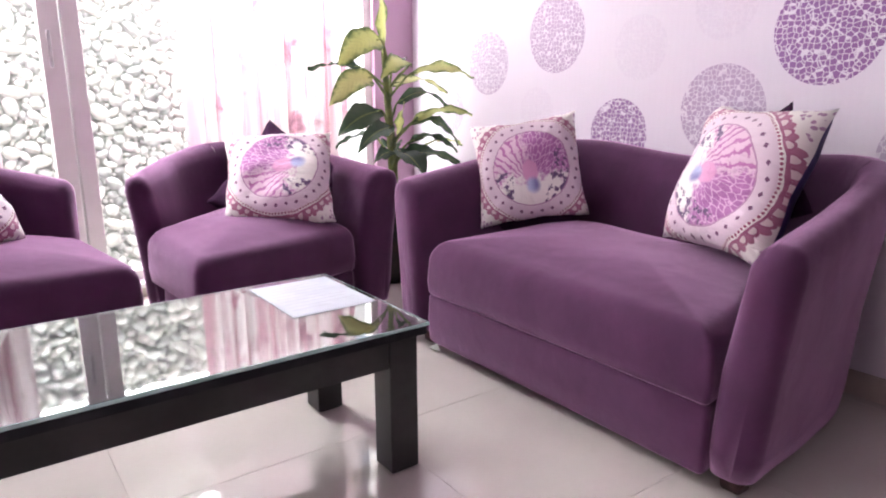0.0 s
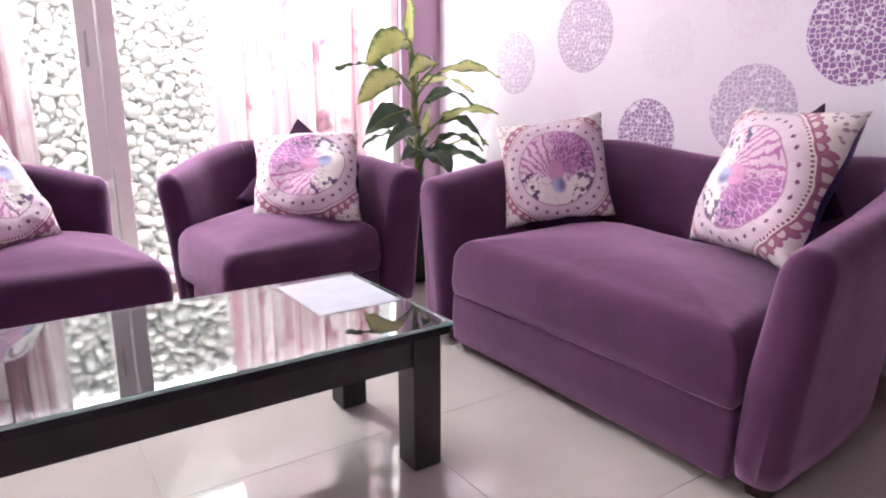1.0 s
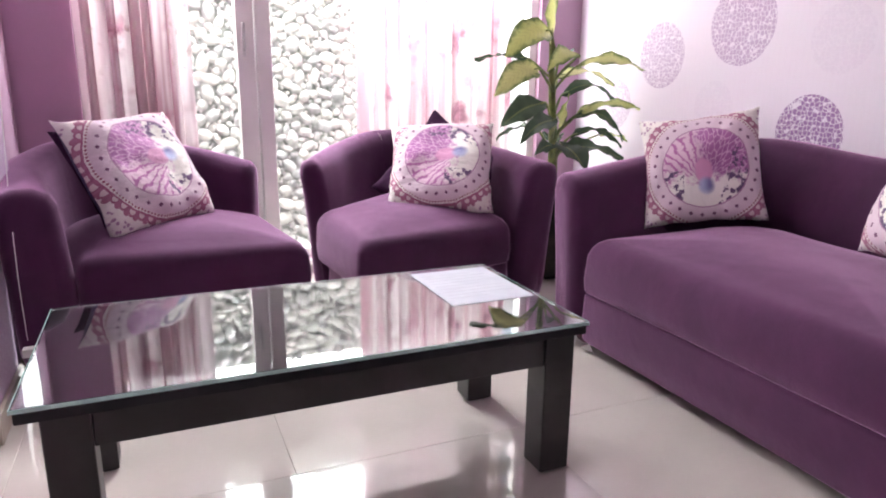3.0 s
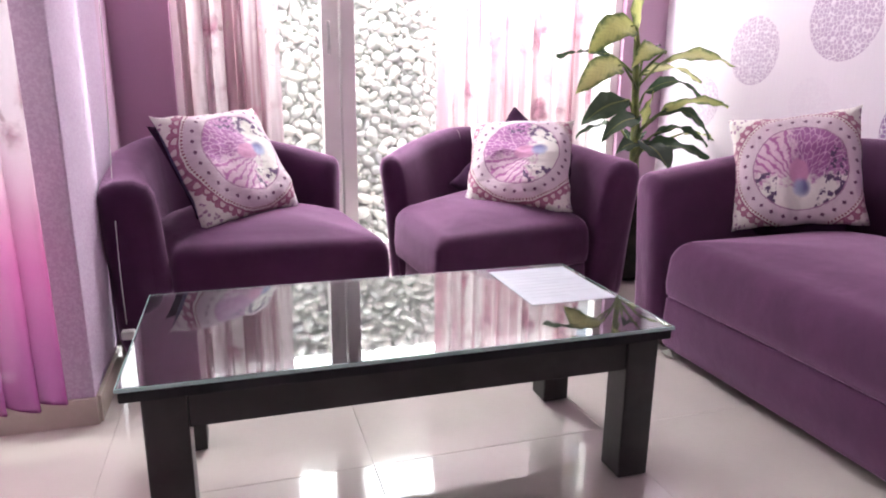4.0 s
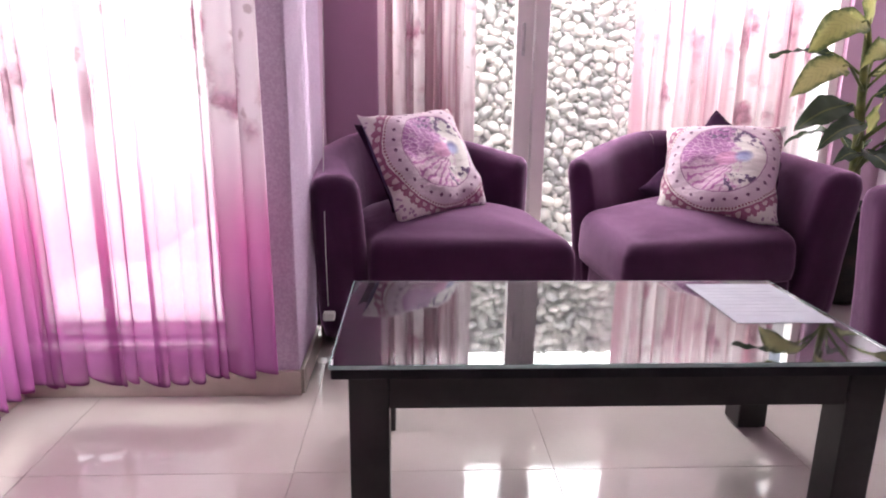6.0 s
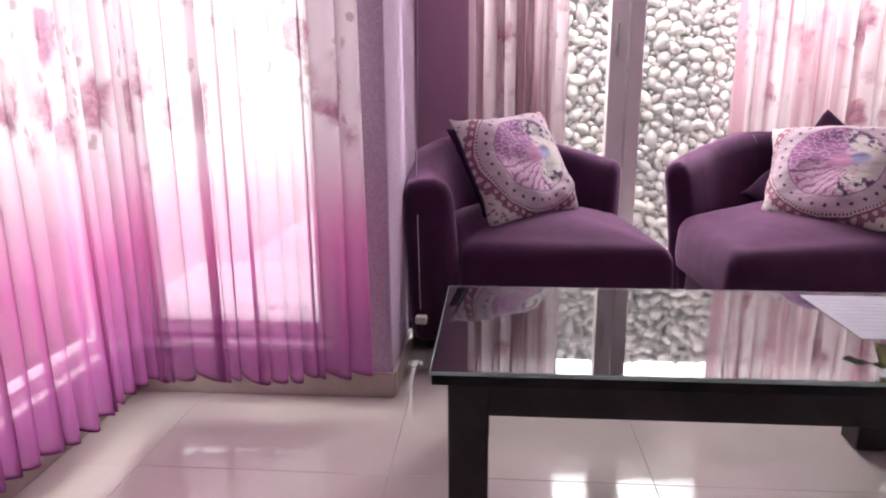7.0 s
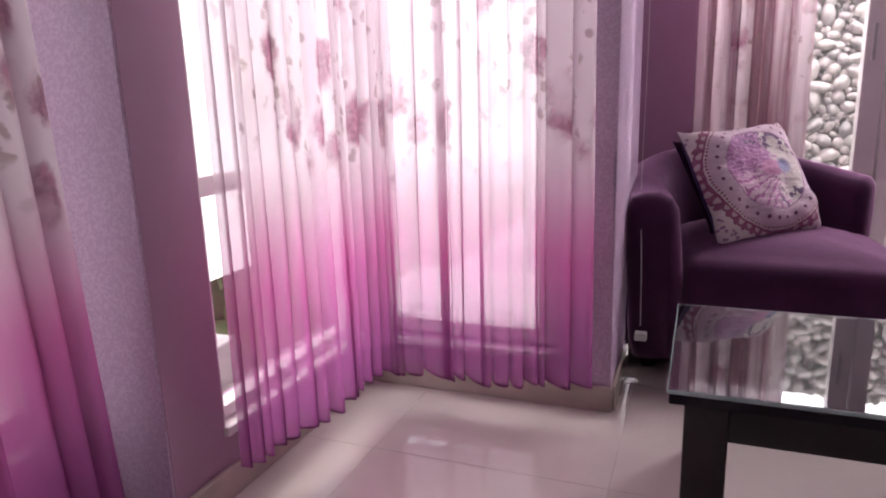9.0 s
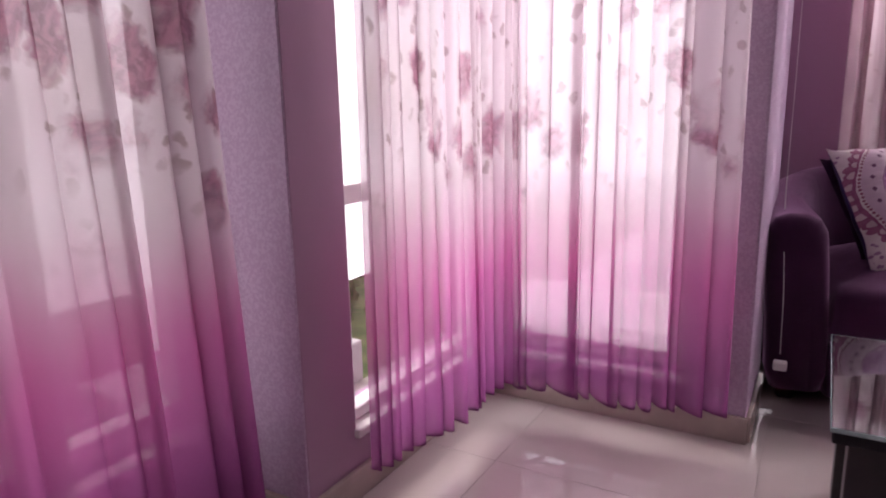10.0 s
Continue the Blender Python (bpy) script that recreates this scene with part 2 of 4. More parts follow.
    fa = g.m("ARCTAN2", g.m("ADD", y, 0.02), g.m("SUBTRACT", x, 0.13))
    far = g.m("SQRT", g.m("ADD", g.m("POWER", g.m("ADD", y, 0.02), 2.0), g.m("POWER", g.m("SUBTRACT", x, 0.13), 2.0)))
    strokes = g.step(g.m("SINE", g.m("ADD", g.m("MULTIPLY", g.m("ABSOLUTE", fa), 34.0), g.m("MULTIPLY", blot, 16.0))), 0.1, 0.7)
    cells = g.tree.nodes.new("ShaderNodeTexVoronoi")
    cells.feature = "DISTANCE_TO_EDGE"
    g.put(cells.inputs["Vector"], g.join(g.m("MULTIPLY", g.m("ABSOLUTE", fa), 11.0), g.m("MULTIPLY", far, 15.0), blot))
    cells.inputs["Scale"].default_value = 1.0
    lines = g.m("SUBTRACT", 1.0, g.step(cells.outputs["Distance"], 0.02, 0.09))
    reach = g.m("ADD", g.m("SUBTRACT", 0.085, x), g.m("MULTIPLY", g.m("SUBTRACT", blot, 0.5), 0.45))
    fan = g.m("MULTIPLY", inner, g.step(reach, -0.02, 0.05))
    upper = g.step(g.m("ADD", y, g.m("MULTIPLY", blot, 0.34)), 0.10, 0.16)
    violet = g.mix(lines, g.mix(blot, (0.24, 0.06, 0.24), (0.50, 0.20, 0.44)), (0.68, 0.42, 0.62))
    rosy = g.mix(strokes, (0.70, 0.50, 0.61), (0.43, 0.14, 0.35))
    col = g.mix(fan, col, g.mix(upper, rosy, violet))
    body = g.m("ADD", g.m("POWER", g.m("SUBTRACT", x, 0.03), 2.0), g.m("MULTIPLY", g.m("POWER", g.m("ADD", y, 0.01), 2.0), 2.2))
    blush = g.m("MULTIPLY", inner, g.m("SUBTRACT", 1.0, g.step(g.m("ADD", body, g.m("MULTIPLY", blot, 0.006)), 0.008, 0.012)))
    col = g.mix(blush, col, (0.64, 0.30, 0.50))
    spot = g.m("ADD", g.m("POWER", g.m("SUBTRACT", x, 0.13), 2.0), g.m("MULTIPLY", g.m("POWER", g.m("ADD", y, 0.0), 2.0), 1.4))
    col = g.mix(g.m("SUBTRACT", 1.0, g.step(g.m("ADD", spot, g.m("MULTIPLY", blot, 0.002)), 0.0015, 0.0062)), col, g.mix(g.step(y, -0.03, 0.04), (0.42, 0.46, 0.66), (0.13, 0.11, 0.34)))
    side = g.m("MAXIMUM", g.m("GREATER_THAN", g.m("ADD", y, g.m("MULTIPLY", x, 0.3)), 0.15), g.m("MULTIPLY", g.m("LESS_THAN", y, -0.14), g.m("GREATER_THAN", x, 0.02)))
    sprig = g.m("MULTIPLY", g.m("MULTIPLY", inner, side), g.m("GREATER_THAN", g.noise(uv, 20.0, 3.0), 0.53))
    col = g.mix(sprig, col, (0.13, 0.07, 0.16))
    col = g.mix(ring(0.275, 0.284), col, (0.42, 0.22, 0.36))
    g.bump(g.m("ADD", g.m("MULTIPLY", cloth, 0.3), g.m("MULTIPLY", g.noise(g.join(g.m("MULTIPLY", x, 1.0), g.m("MULTIPLY", y, 2.2), 0.0), 7.0, 3.0), 2.0)), 0.55, 0.012)
    return g.look_of(col, 0.75, Sheen_Weight=0.15)


def clear_glass(name, tint, index=1.5):
    g = Graph(name)
    return g.look_of(tint, 0.01, Transmission_Weight=1.0, IOR=index)


def glowing_leaf(g, col, rough):
    """Lets daylight shine through a thin leaf."""
    g.look_of(col, rough)
    thin = g.node("ShaderNodeBsdfTranslucent", Color=col)
    both = g.node("ShaderNodeMixShader")
    both.inputs[0].default_value = 0.42
    g.tree.links.new(g.bsdf.outputs[0], both.inputs[1])
    g.tree.links.new(thin.outputs[0], both.inputs[2])
    g.tree.links.new(both.outputs[0], g.out.inputs["Surface"])
    return g.mat


def leaf_green():
    g = Graph("variegated_leaf")
    s = g.split(g.coords("UV"))
    u, v = s[0], s[1]
    mid = g.m("ABSOLUTE", g.m("SUBTRACT", v, 0.5))
    mottled = g.noise(g.coords(), 40.0, 4.0)
    inner = g.m("SUBTRACT", 1.0, g.step(g.m("ADD", mid, g.m("MULTIPLY", g.m("SUBTRACT", mottled, 0.5), 0.55)), 0.18, 0.52))
    rnd = g.tree.nodes.new("ShaderNodeObjectInfo").outputs["Random"]
    yellow = g.mix(rnd, (0.70, 0.70, 0.33), (0.50, 0.55, 0.18))
    col = g.mix(g.m("MULTIPLY", inner, 0.95), (0.09, 0.15, 0.045), yellow)
    vein = g.step(g.m("SINE", g.m("ADD", g.m("MULTIPLY", u, 70.0), g.m("MULTIPLY", mid, -40.0))), 0.8, 1.0)
    col = g.mix(g.m("MULTIPLY", vein, 0.25), col, (0.10, 0.14, 0.05))
    g.bump(vein, 0.2, 0.003)
    return glowing_leaf(g, col, 0.38)


def dark_leaf():
    g = Graph("dark_green_leaf")
    s = g.split(g.coords("UV"))
    mid = g.m("ABSOLUTE", g.m("SUBTRACT", s[1], 0.5))
    n = g.noise(g.coords(), 30.0, 3.0)
    col = g.mix(n, (0.034, 0.058, 0.040), (0.075, 0.115, 0.06))
    col = g.mix(g.m("LESS_THAN", mid, 0.03), col, (0.14, 0.18, 0.07))
    return glowing_leaf(g, col, 0.25)


def stone_stuff():
    g = Graph("river_pebble")
    rnd = g.tree.nodes.new("ShaderNodeObjectInfo").outputs["Random"]
    isle = g.tree.nodes.new("ShaderNodeNewGeometry").outputs["Random Per Island"]
    mixed = g.m("FRACT", g.m("ADD", rnd, isle))
    p = g.world_place()
    f, v = g.noise(p, 14.0, 4.0), g.noise(p, 90.0, 3.0)
    col = g.mix(mixed, (0.36, 0.36, 0.355), (0.74, 0.71, 0.66))
    col = g.mix(g.m("MULTIPLY", f, 0.4), col, (0.44, 0.44, 0.43))
    g.bump(v, 0.2, 0.004)
    return g.look_of(col, 0.7)


VELVET = upholstery()
TILE = tile_floor()
GROUT = two_tone("grout", (0.50, 0.45, 0.41), (0.56, 0.51, 0.47), 20, 0.7)
GLITTER = glitter_wall()
PURPLE = purple_wall()
DISC = disc_paper()
# for the unseen ceiling and south wall: darkened so they bounce less light
DARKENED_WALL = two_tone("unseen_wall_darkened", (0.22, 0.18, 0.21), (0.26, 0.22, 0.25), 3, 0.8)
SKIRT = two_tone("skirting_tile", (0.46, 0.39, 0.34), (0.54, 0.46, 0.41), 8, 0.25, 0.03)
UPVC = two_tone("white_window_profile", (0.82, 0.80, 0.78), (0.87, 0.85, 0.83), 5, 0.35, 0.02)
SHEER = curtain_cloth("sheer_rose_curtain", (0.80, 0.70, 0.76))
ROSE_CLOTH = curtain_cloth("rose_print_curtain", (0.78, 0.62, 0.67), False, 0.86, 0.34, (0.58, 0.33, 0.39))
# same rose print, ground darkened to imitate shade in the gathered folds
ROSE_SHADED = curtain_cloth("shaded_rose_curtain", (0.60, 0.48, 0.52), False, 0.86, 0.22, (0.34, 0.17, 0.22))
SHEER_LINED = curtain_cloth("lined_sheer_curtain", (0.74, 0.64, 0.70), True, 0.82, 0.36)
HEM = two_tone("purple_hem", (0.22, 0.035, 0.16), (0.28, 0.05, 0.20), 30, 0.8)
PRINT = cushion_print()
NAVY = two_tone("indigo_satin", (0.035, 0.018, 0.10), (0.05, 0.026, 0.14), 12, 0.5, 0.08)
PLUM = two_tone("dark_plum_velvet", (0.030, 0.009, 0.030), (0.046, 0.014, 0.046), 14, 0.9, 0.1, Specular_IOR_Level=0.1)
BLACKWOOD = two_tone("black_stained_wood", (0.014, 0.011, 0.012), (0.028, 0.023, 0.025), 9, 0.38, 0.05, 120.0)
TABLE_BOARD = two_tone("matt_black_board", (0.024, 0.023, 0.026), (0.036, 0.035, 0.039), 9, 0.7, 0.04, 120.0, Specular_IOR_Level=0.08)
DARKFOOT = two_tone("dark_red_wood", (0.035, 0.012, 0.012), (0.06, 0.02, 0.018), 16, 0.4)
GLASS = clear_glass("window_glass", (0.97, 0.99, 0.98))
TABLE_GLASS = clear_glass("green_edge_glass", (0.93, 0.98, 0.97), 1.62)
GLASS_EDGE = two_tone("ground_glass_edge", (0.36, 0.55, 0.52), (0.48, 0.66, 0.63), 20, 0.25)
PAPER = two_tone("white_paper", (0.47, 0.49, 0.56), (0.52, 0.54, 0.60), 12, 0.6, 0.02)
INK = two_tone("pale_grey_ink", (0.42, 0.43, 0.50), (0.46, 0.47, 0.53), 40, 0.7)
LEAF, DARKLEAF = leaf_green(), dark_leaf()
STEM = two_tone("green_stem", (0.10, 0.15, 0.04), (0.22, 0.27, 0.07), 20, 0.5, 0.2, 60.0)
POT = two_tone("dark_glazed_pot", (0.02, 0.02, 0.02), (0.04, 0.035, 0.03), 10, 0.25)
SOIL = two_tone("potting_soil", (0.03, 0.02, 0.014), (0.06, 0.04, 0.03), 40, 0.95, 0.6, 80.0)
STONE = stone_stuff()
MORTAR = two_tone("grey_mortar", (0.26, 0.26, 0.25), (0.36, 0.36, 0.345), 20, 0.95, 0.3)
PLASTIC = two_tone("white_plastic", (0.66, 0.66, 0.63), (0.72, 0.72, 0.69), 10, 0.4)
STEEL = two_tone("brushed_steel", (0.5, 0.5, 0.5), (0.6, 0.6, 0.6), 30, 0.3, 0.05, metal=1.0)
GRASS = two_tone("garden_grass", (0.08, 0.12, 0.035), (0.18, 0.20, 0.08), 8, 0.9, 0.6, 60.0)
PAVING = two_tone("pale_concrete", (0.50, 0.49, 0.47), (0.60, 0.59, 0.57), 6, 0.9)


# ---- mesh helpers ----
def part(name, bm, material, parent=None, label="", smooth=True):
    """Links a bmesh as one object, under a thing or part if given."""
    mesh = bpy.data.meshes.new(name)
    bmesh.ops.recalc_face_normals(bm, faces=bm.faces)
    bm.to_mesh(mesh)
    bm.free()
    for f in mesh.polygons:
        f.use_smooth = smooth
    mesh.materials.append(material)
    ob = new(name, mesh)
    if parent is not None:
        ob.parent = parent
    if label:
        ob["label"] = label
    return ob


def thing(name, place, label, category, group="", kind="", turn=0.0):
    ob = new(name)
    ob.empty_display_size = 0.05
    ob.location = place
    ob.rotation_euler = (0, 0, radians(turn))
    return tagged(ob, label, category, group, kind)


def box(x0, y0, z0, x1, y1, z1, bevel=0.0, segments=2, bm=None):
    own = bmesh.new()
    bmesh.ops.create_cube(own, size=1.0)
    for v in own.verts:
        v.co = Vector((x0 + (v.co.x + 0.5) * (x1 - x0), y0 + (v.co.y + 0.5) * (y1 - y0), z0 + (v.co.z + 0.5) * (z1 - z0)))
    if bevel > 0:
        bmesh.ops.bevel(own, geom=list(own.edges), offset=bevel, segments=segments, affect="EDGES", profile=0.5)
    if bm is None:
        return own
    tmp = bpy.data.meshes.new("joined")
    own.to_mesh(tmp)
    own.free()
    bm.from_mesh(tmp)
    bpy.data.meshes.remove(tmp)
    return bm


def tube(points, radii, sides=8):
    bm = bmesh.new()
    rings = []
    for i, p in enumerate(points):
        p = Vector(p)
        a = Vector(points[max(i - 1, 0)])
        b = Vector(points[min(i + 1, len(points) - 1)])
        d = (b - a).normalized()
        side = d.cross(Vector((0, 0, 1)))
        side = side.normalized() if side.length > 1e-4 else Vector((1, 0, 0))
        up = side.cross(d)
        r = radii[i] if not isinstance(radii, float) else radii
        rings.append([bm.verts.new(p + r * (math.cos(k * math.tau / sides) * side + math.sin(k * math.tau / sides) * up)) for k in range(sides)])
    for r0, r1 in zip(rings, rings[1:]):
        for k in range(sides):
            bm.faces.new((r0[k], r0[(k + 1) % sides], r1[(k + 1) % sides], r1[k]))
    bm.faces.new(rings[0][::-1])
    bm.faces.new(rings[-1])
    return bm


def spline(points, n):
    """n+1 points along a smooth curve through the given ones (any number of columns)."""
    pts = [np.array(p, float) for p in points]
    pts = [2 * pts[0] - pts[1]] + pts + [2 * pts[-1] - pts[-2]]
    out = []
    spans = len(pts) - 3
    for i in range(n + 1):
        t = i / n * spans
        k = min(int(t), spans - 1)
        f = t - k
        a, b, c, d = pts[k:k + 4]
        out.append(0.5 * (2 * b + (c - a) * f + (2 * a - 5 * b + 4 * c - d) * f * f + (3 * b - a - 3 * c + d) * f ** 3))
    return out


def plan_slab(outline, z0, z1, crown=0.0, edge=0.03, lift=(0.0, 0.0, 0.0)):
    """A padded block on a plan outline (counter-clockwise), with rolled edges and a domed top."""
    bm = bmesh.new()
    pts = [Vector((x, y)) for x, y in outline]
    mid = sum(pts, Vector((0, 0))) / len(pts)
    rings = []

    def ring(scale_in, z):
        r = []
        for p in pts:
            d = p - mid
            q = mid + d * max(0.0, (1 - scale_in / max(d.length, 1e-3)))
            r.append(bm.verts.new((q.x, q.y, z + (rise(q) if z > (z0 + z1) / 2 else 0.0))))
        rings.append(r)

    def rise(q):
        return max(0.0, lift[0] * q.x + lift[1] * q.y + lift[2])

    ring(0.010, z0)
    ring(0.002, z0 + 0.008)
    ring(-0.004, z0 + 0.5 * (z1 - edge - z0))
    for k in range(6):
        turn = math.pi / 2 * k / 5
        ring(edge * (1 - math.cos(turn)), z1 - edge + edge * math.sin(turn))
    wide, deep = (max(abs((p - mid)[i]) for p in pts) for i in (0, 1))
    for k in (0.12, 0.25, 0.4, 0.55, 0.7, 0.85, 0.95):
        r = []
        for p in pts:
            d = p - mid
            q = mid + d * (1 - edge / d.length) * (1 - k)
            dome = (1 - abs((q.x - mid.x) / wide) ** 2.5) * (1 - abs((q.y - mid.y) / deep) ** 2.5)
            h = z1 + crown * (1 - (1 - k) ** 4) * (0.4 + 0.6 * dome)
            r.append(bm.verts.new((q.x, q.y, h + rise(q) + 0.004 * noise.noise(Vector((q.x * 6, q.y * 6, 0.7))))))
        rings.append(r)
    n = len(pts)
    for r0, r1 in zip(rings, rings[1:]):
        for k in range(n):
            bm.faces.new((r0[k], r0[(k + 1) % n], r1[(k + 1) % n], r1[k]))
    bm.faces.new(rings[0][::-1])
    top = bm.verts.new((mid.x, mid.y, z1 + crown + rise(mid)))
    for k in range(n):
        bm.faces.new((rings[-1][k], rings[-1][(k + 1) % n], top))
    return bm


def round_outline(points, radius, steps=5, fill=6):
    """Rounds the corners of a plan polygon and adds points along its sides."""
    out = []
    n = len(points)
    for i in range(n):
        a, b, c = (Vector(points[(i + k - 1) % n]) for k in range(3))
        r = radius[i] if not isinstance(radius, float) else radius
        d0, d1 = (a - b), (c - b)
        p0, p1 = b + d0.normalized() * min(r, d0.length * 0.45), b + d1.normalized() * min(r, d1.length * 0.45)
        for k in range(steps + 1):
            f = k / steps
            out.append(p0 * (1 - f) ** 2 + b * 2 * f * (1 - f) + p1 * f * f)
        r2 = radius[(i + 1) % n] if not isinstance(radius, float) else radius
        e = c - b
        q = c - e.normalized() * min(r2, e.length * 0.45)
        for k in range(1, fill):
            out.append(p1.lerp(q, k / fill))
    return [(p.x, p.y) for p in out]


# section of a padded back: offset across (in thicknesses) and share of the height
SECTION = ((-0.42, 0.0), (-0.5, 0.10), (-0.5, 0.45), (-0.48, 0.75), (-0.46, 0.90), (-0.36, 0.965), (-0.15, 1.0), (0.15, 1.0), (0.36, 0.975), (0.48, 0.91), (0.5, 0.75), (0.5, 0.45), (0.5, 0.10), (0.42, 0.0))


def padded_wall(rows, flare, z0, cap_start, cap_end):
    """A padded wall along plan rows (x, y, top, thickness); the outside is on the right hand of the way."""
    bm = bmesh.new()
    rings = []
    n = len(rows)
    ways = []
    for i in range(n):
        a, b = rows[max(i - 1, 0)], rows[min(i + 1, n - 1)]
        ways.append(Vector((b[0] - a[0], b[1] - a[1])).normalized())

    def ring(row, way, shrink=0.0, shift=0.0):
        side = Vector((way.y, -way.x))
        x, y, top, thick = row
        r = []
        for across, share in SECTION:
            o = across * (thick - shrink) + flare * share ** 1.5
            z = z0 + (top - shrink * 0.5 - z0) * share
            soft = noise.noise(Vector((x * 5, y * 5, z * 5 + across * 3))) * 0.006
            o += soft
            r.append(bm.verts.new((x + side.x * o + way.x * shift, y + side.y * o + way.y * shift, z + soft * 0.6 * share)))
        rings.append(r)

    if cap_start:
        for turn in (90, 74, 58, 42, 26, 12):
            ring(rows[0], ways[0], 0.09 * (1 - math.cos(radians(turn))), -0.038 * math.sin(radians(turn)))
    for row, way in zip(rows, ways):
        ring(row, way)
    if cap_end:
        for turn in (12, 26, 42, 58, 74, 90):
            ring(rows[-1], ways[-1], 0.09 * (1 - math.cos(radians(turn))), 0.038 * math.sin(radians(turn)))
    m = len(SECTION)
    for r0, r1 in zip(rings, rings[1:]):
        for k in range(m):
            bm.faces.new((r0[k], r1[k], r1[(k + 1) % m], r0[(k + 1) % m]))
    if cap_start:
        bm.faces.new(rings[0])
    if cap_end:
        bm.faces.new(rings[-1][::-1])
    return bm


def foot(x, y):
    bm = bmesh.new()
    bmesh.ops.create_cone(bm, cap_ends=True, segments=4, radius1=0.032, radius2=0.042, depth=0.06)
    bmesh.ops.rotate(bm, verts=bm.verts, cent=(0, 0, 0), matrix=Matrix.Rotation(radians(45), 3, "Z"))
    bmesh.ops.bevel(bm, geom=list(bm.edges), offset=0.004, segments=2, affect="EDGES")
    bmesh.ops.translate(bm, verts=bm.verts, vec=(x, y, 0.03))
    return bm


# ---- the room ----
EAST, NORTH, TOP = 1.80, 1.67, 2.70
SOUTH = -3.60


def structure(name, bm, material, label, category, smooth=False):
    return tagged(part(name, bm, material, None, "", smooth), label, category, kind="structure")


floor = structure("floor", box(-1.89, SOUTH - 0.2, -0.12, EAST + 0.2, NORTH + 0.15, -0.002), GROUT, "beige polished tile floor with narrow grout joints", "floor")
structure("ceiling", box(-2.2, SOUTH - 0.2, TOP, EAST + 0.2, NORTH + 0.2, TOP + 0.12), DARKENED_WALL, "plain unseen ceiling, darkened to cut bounced light", "ceiling")
structure("wall_east", box(EAST, SOUTH, 0.0, EAST + 0.15, NORTH + 0.15, TOP), DISC, "pale lilac wallpaper printed with purple mosaic discs", "wall")
structure("wall_south", box(-2.0, SOUTH - 0.15, 0.0, EAST + 0.15, SOUTH, TOP), DARKENED_WALL, "plain unseen wall, darkened to cut bounced light", "wall")

# north wall with its tall window
WX0, WX1, WZ0, WZ1 = -0.535, 1.56, 0.07, 2.35
bm = box(-0.95, NORTH, 0.0, WX0, NORTH + 0.13, TOP)
box(WX1, NORTH, 0.0, EAST, NORTH + 0.13, TOP, bm=bm)
box(WX0, NORTH, 0.0, WX1, NORTH + 0.13, WZ0, bm=bm)
box(WX0, NORTH, WZ1, WX1, NORTH + 0.13, TOP, bm=bm)
structure("wall_north", bm, PURPLE, "plum purple painted wall round a tall window", "wall")

# pillar between the corner window and the alcove
structure("pillar", box(-0.86, 0.405, 0.0, -0.698, 1.03, TOP, 0.006), GLITTER, "lilac textured wallpaper on a square pillar", "pillar")
structure("wall_alcove", box(-0.95, 1.03, 0.0, -0.765, NORTH, TOP), PURPLE, "plum purple painted wall of the alcove", "wall")

# corner window wall facing south
AX0, AX1, AZ0, AZ1 = -1.47, -0.86, 0.16, 2.35
bm = box(AX0, 0.405, 0.0, AX1, 0.53, AZ0)
box(AX0, 0.405, AZ1, AX1, 0.53, TOP, bm=bm)
box(-1.62, 0.405, 0.0, AX0, 0.53, TOP, bm=bm)
structure("wall_corner", bm, PURPLE, "purple wall below a corner window", "wall")

# west wall with the slit window
BY0, BY1 = -0.285, 0.36
bm = box(-1.60, -0.45, 0.0, -1.47, BY0, TOP)
box(-1.60, BY0, 0.0, -1.47, 0.405, 0.17, bm=bm)
box(-1.60, BY0, 2.35, -1.47, 0.405, TOP, bm=bm)
box(-1.60, BY1, 0.17, -1.47, 0.405, 2.35, bm=bm)
structure("wall_west", bm, PURPLE, "plum purple wall with a narrow window", "wall")
structure("wall_return", box(-1.88, -0.456, 0.0, -1.4715, -0.33, TOP), GLITTER, "lilac textured wallpaper on a wall return", "wall")

# far west window wall
CY0, CY1 = -1.72, -0.47
bm = box(-1.88, CY1, 0.0, -1.75, -0.45, TOP)
box(-1.88, CY0, 0.0, -1.75, CY1, 0.22, bm=bm)
box(-1.88, CY0, 2.35, -1.75, CY1, TOP, bm=bm)
box(-1.88, SOUTH, 0.0, -1.75, CY0, TOP, bm=bm)
structure("wall_far_west", bm, PURPLE, "purple wall below a wide window", "wall")

# skirting tiles
structure("skirting_corner", box(-1.455, 0.392, 0.0, -0.692, 0.405, 0.075, 0.003), SKIRT, "beige tile skirting under the corner window", "skirting")
structure("skirting_west", box(-1.47, -0.462, 0.0, -1.456, 0.391, 0.075, 0.003), SKIRT, "beige tile skirting along the west wall", "skirting")
structure("skirting_return", box(-1.75, -0.470, 0.0, -1.471, -0.4575, 0.075, 0.003), SKIRT, "beige tile skirting on the wall return", "skirting")
structure("skirting_pillar", box(-0.698, 0.406, 0.0, -0.685, 1.03, 0.075, 0.003), SKIRT, "beige tile skirting beside the pillar", "skirting")
structure("skirting_north", box(-0.76, NORTH - 0.013, 0.0, EAST - 0.014, NORTH, 0.062, 0.003), SKIRT, "beige tile skirting under the tall window", "skirting")
structure("skirting_east", box(EAST - 0.013, SOUTH, 0.0, EAST, NORTH, 0.075, 0.003), SKIRT, "beige tile skirting along the papered wall", "skirting")


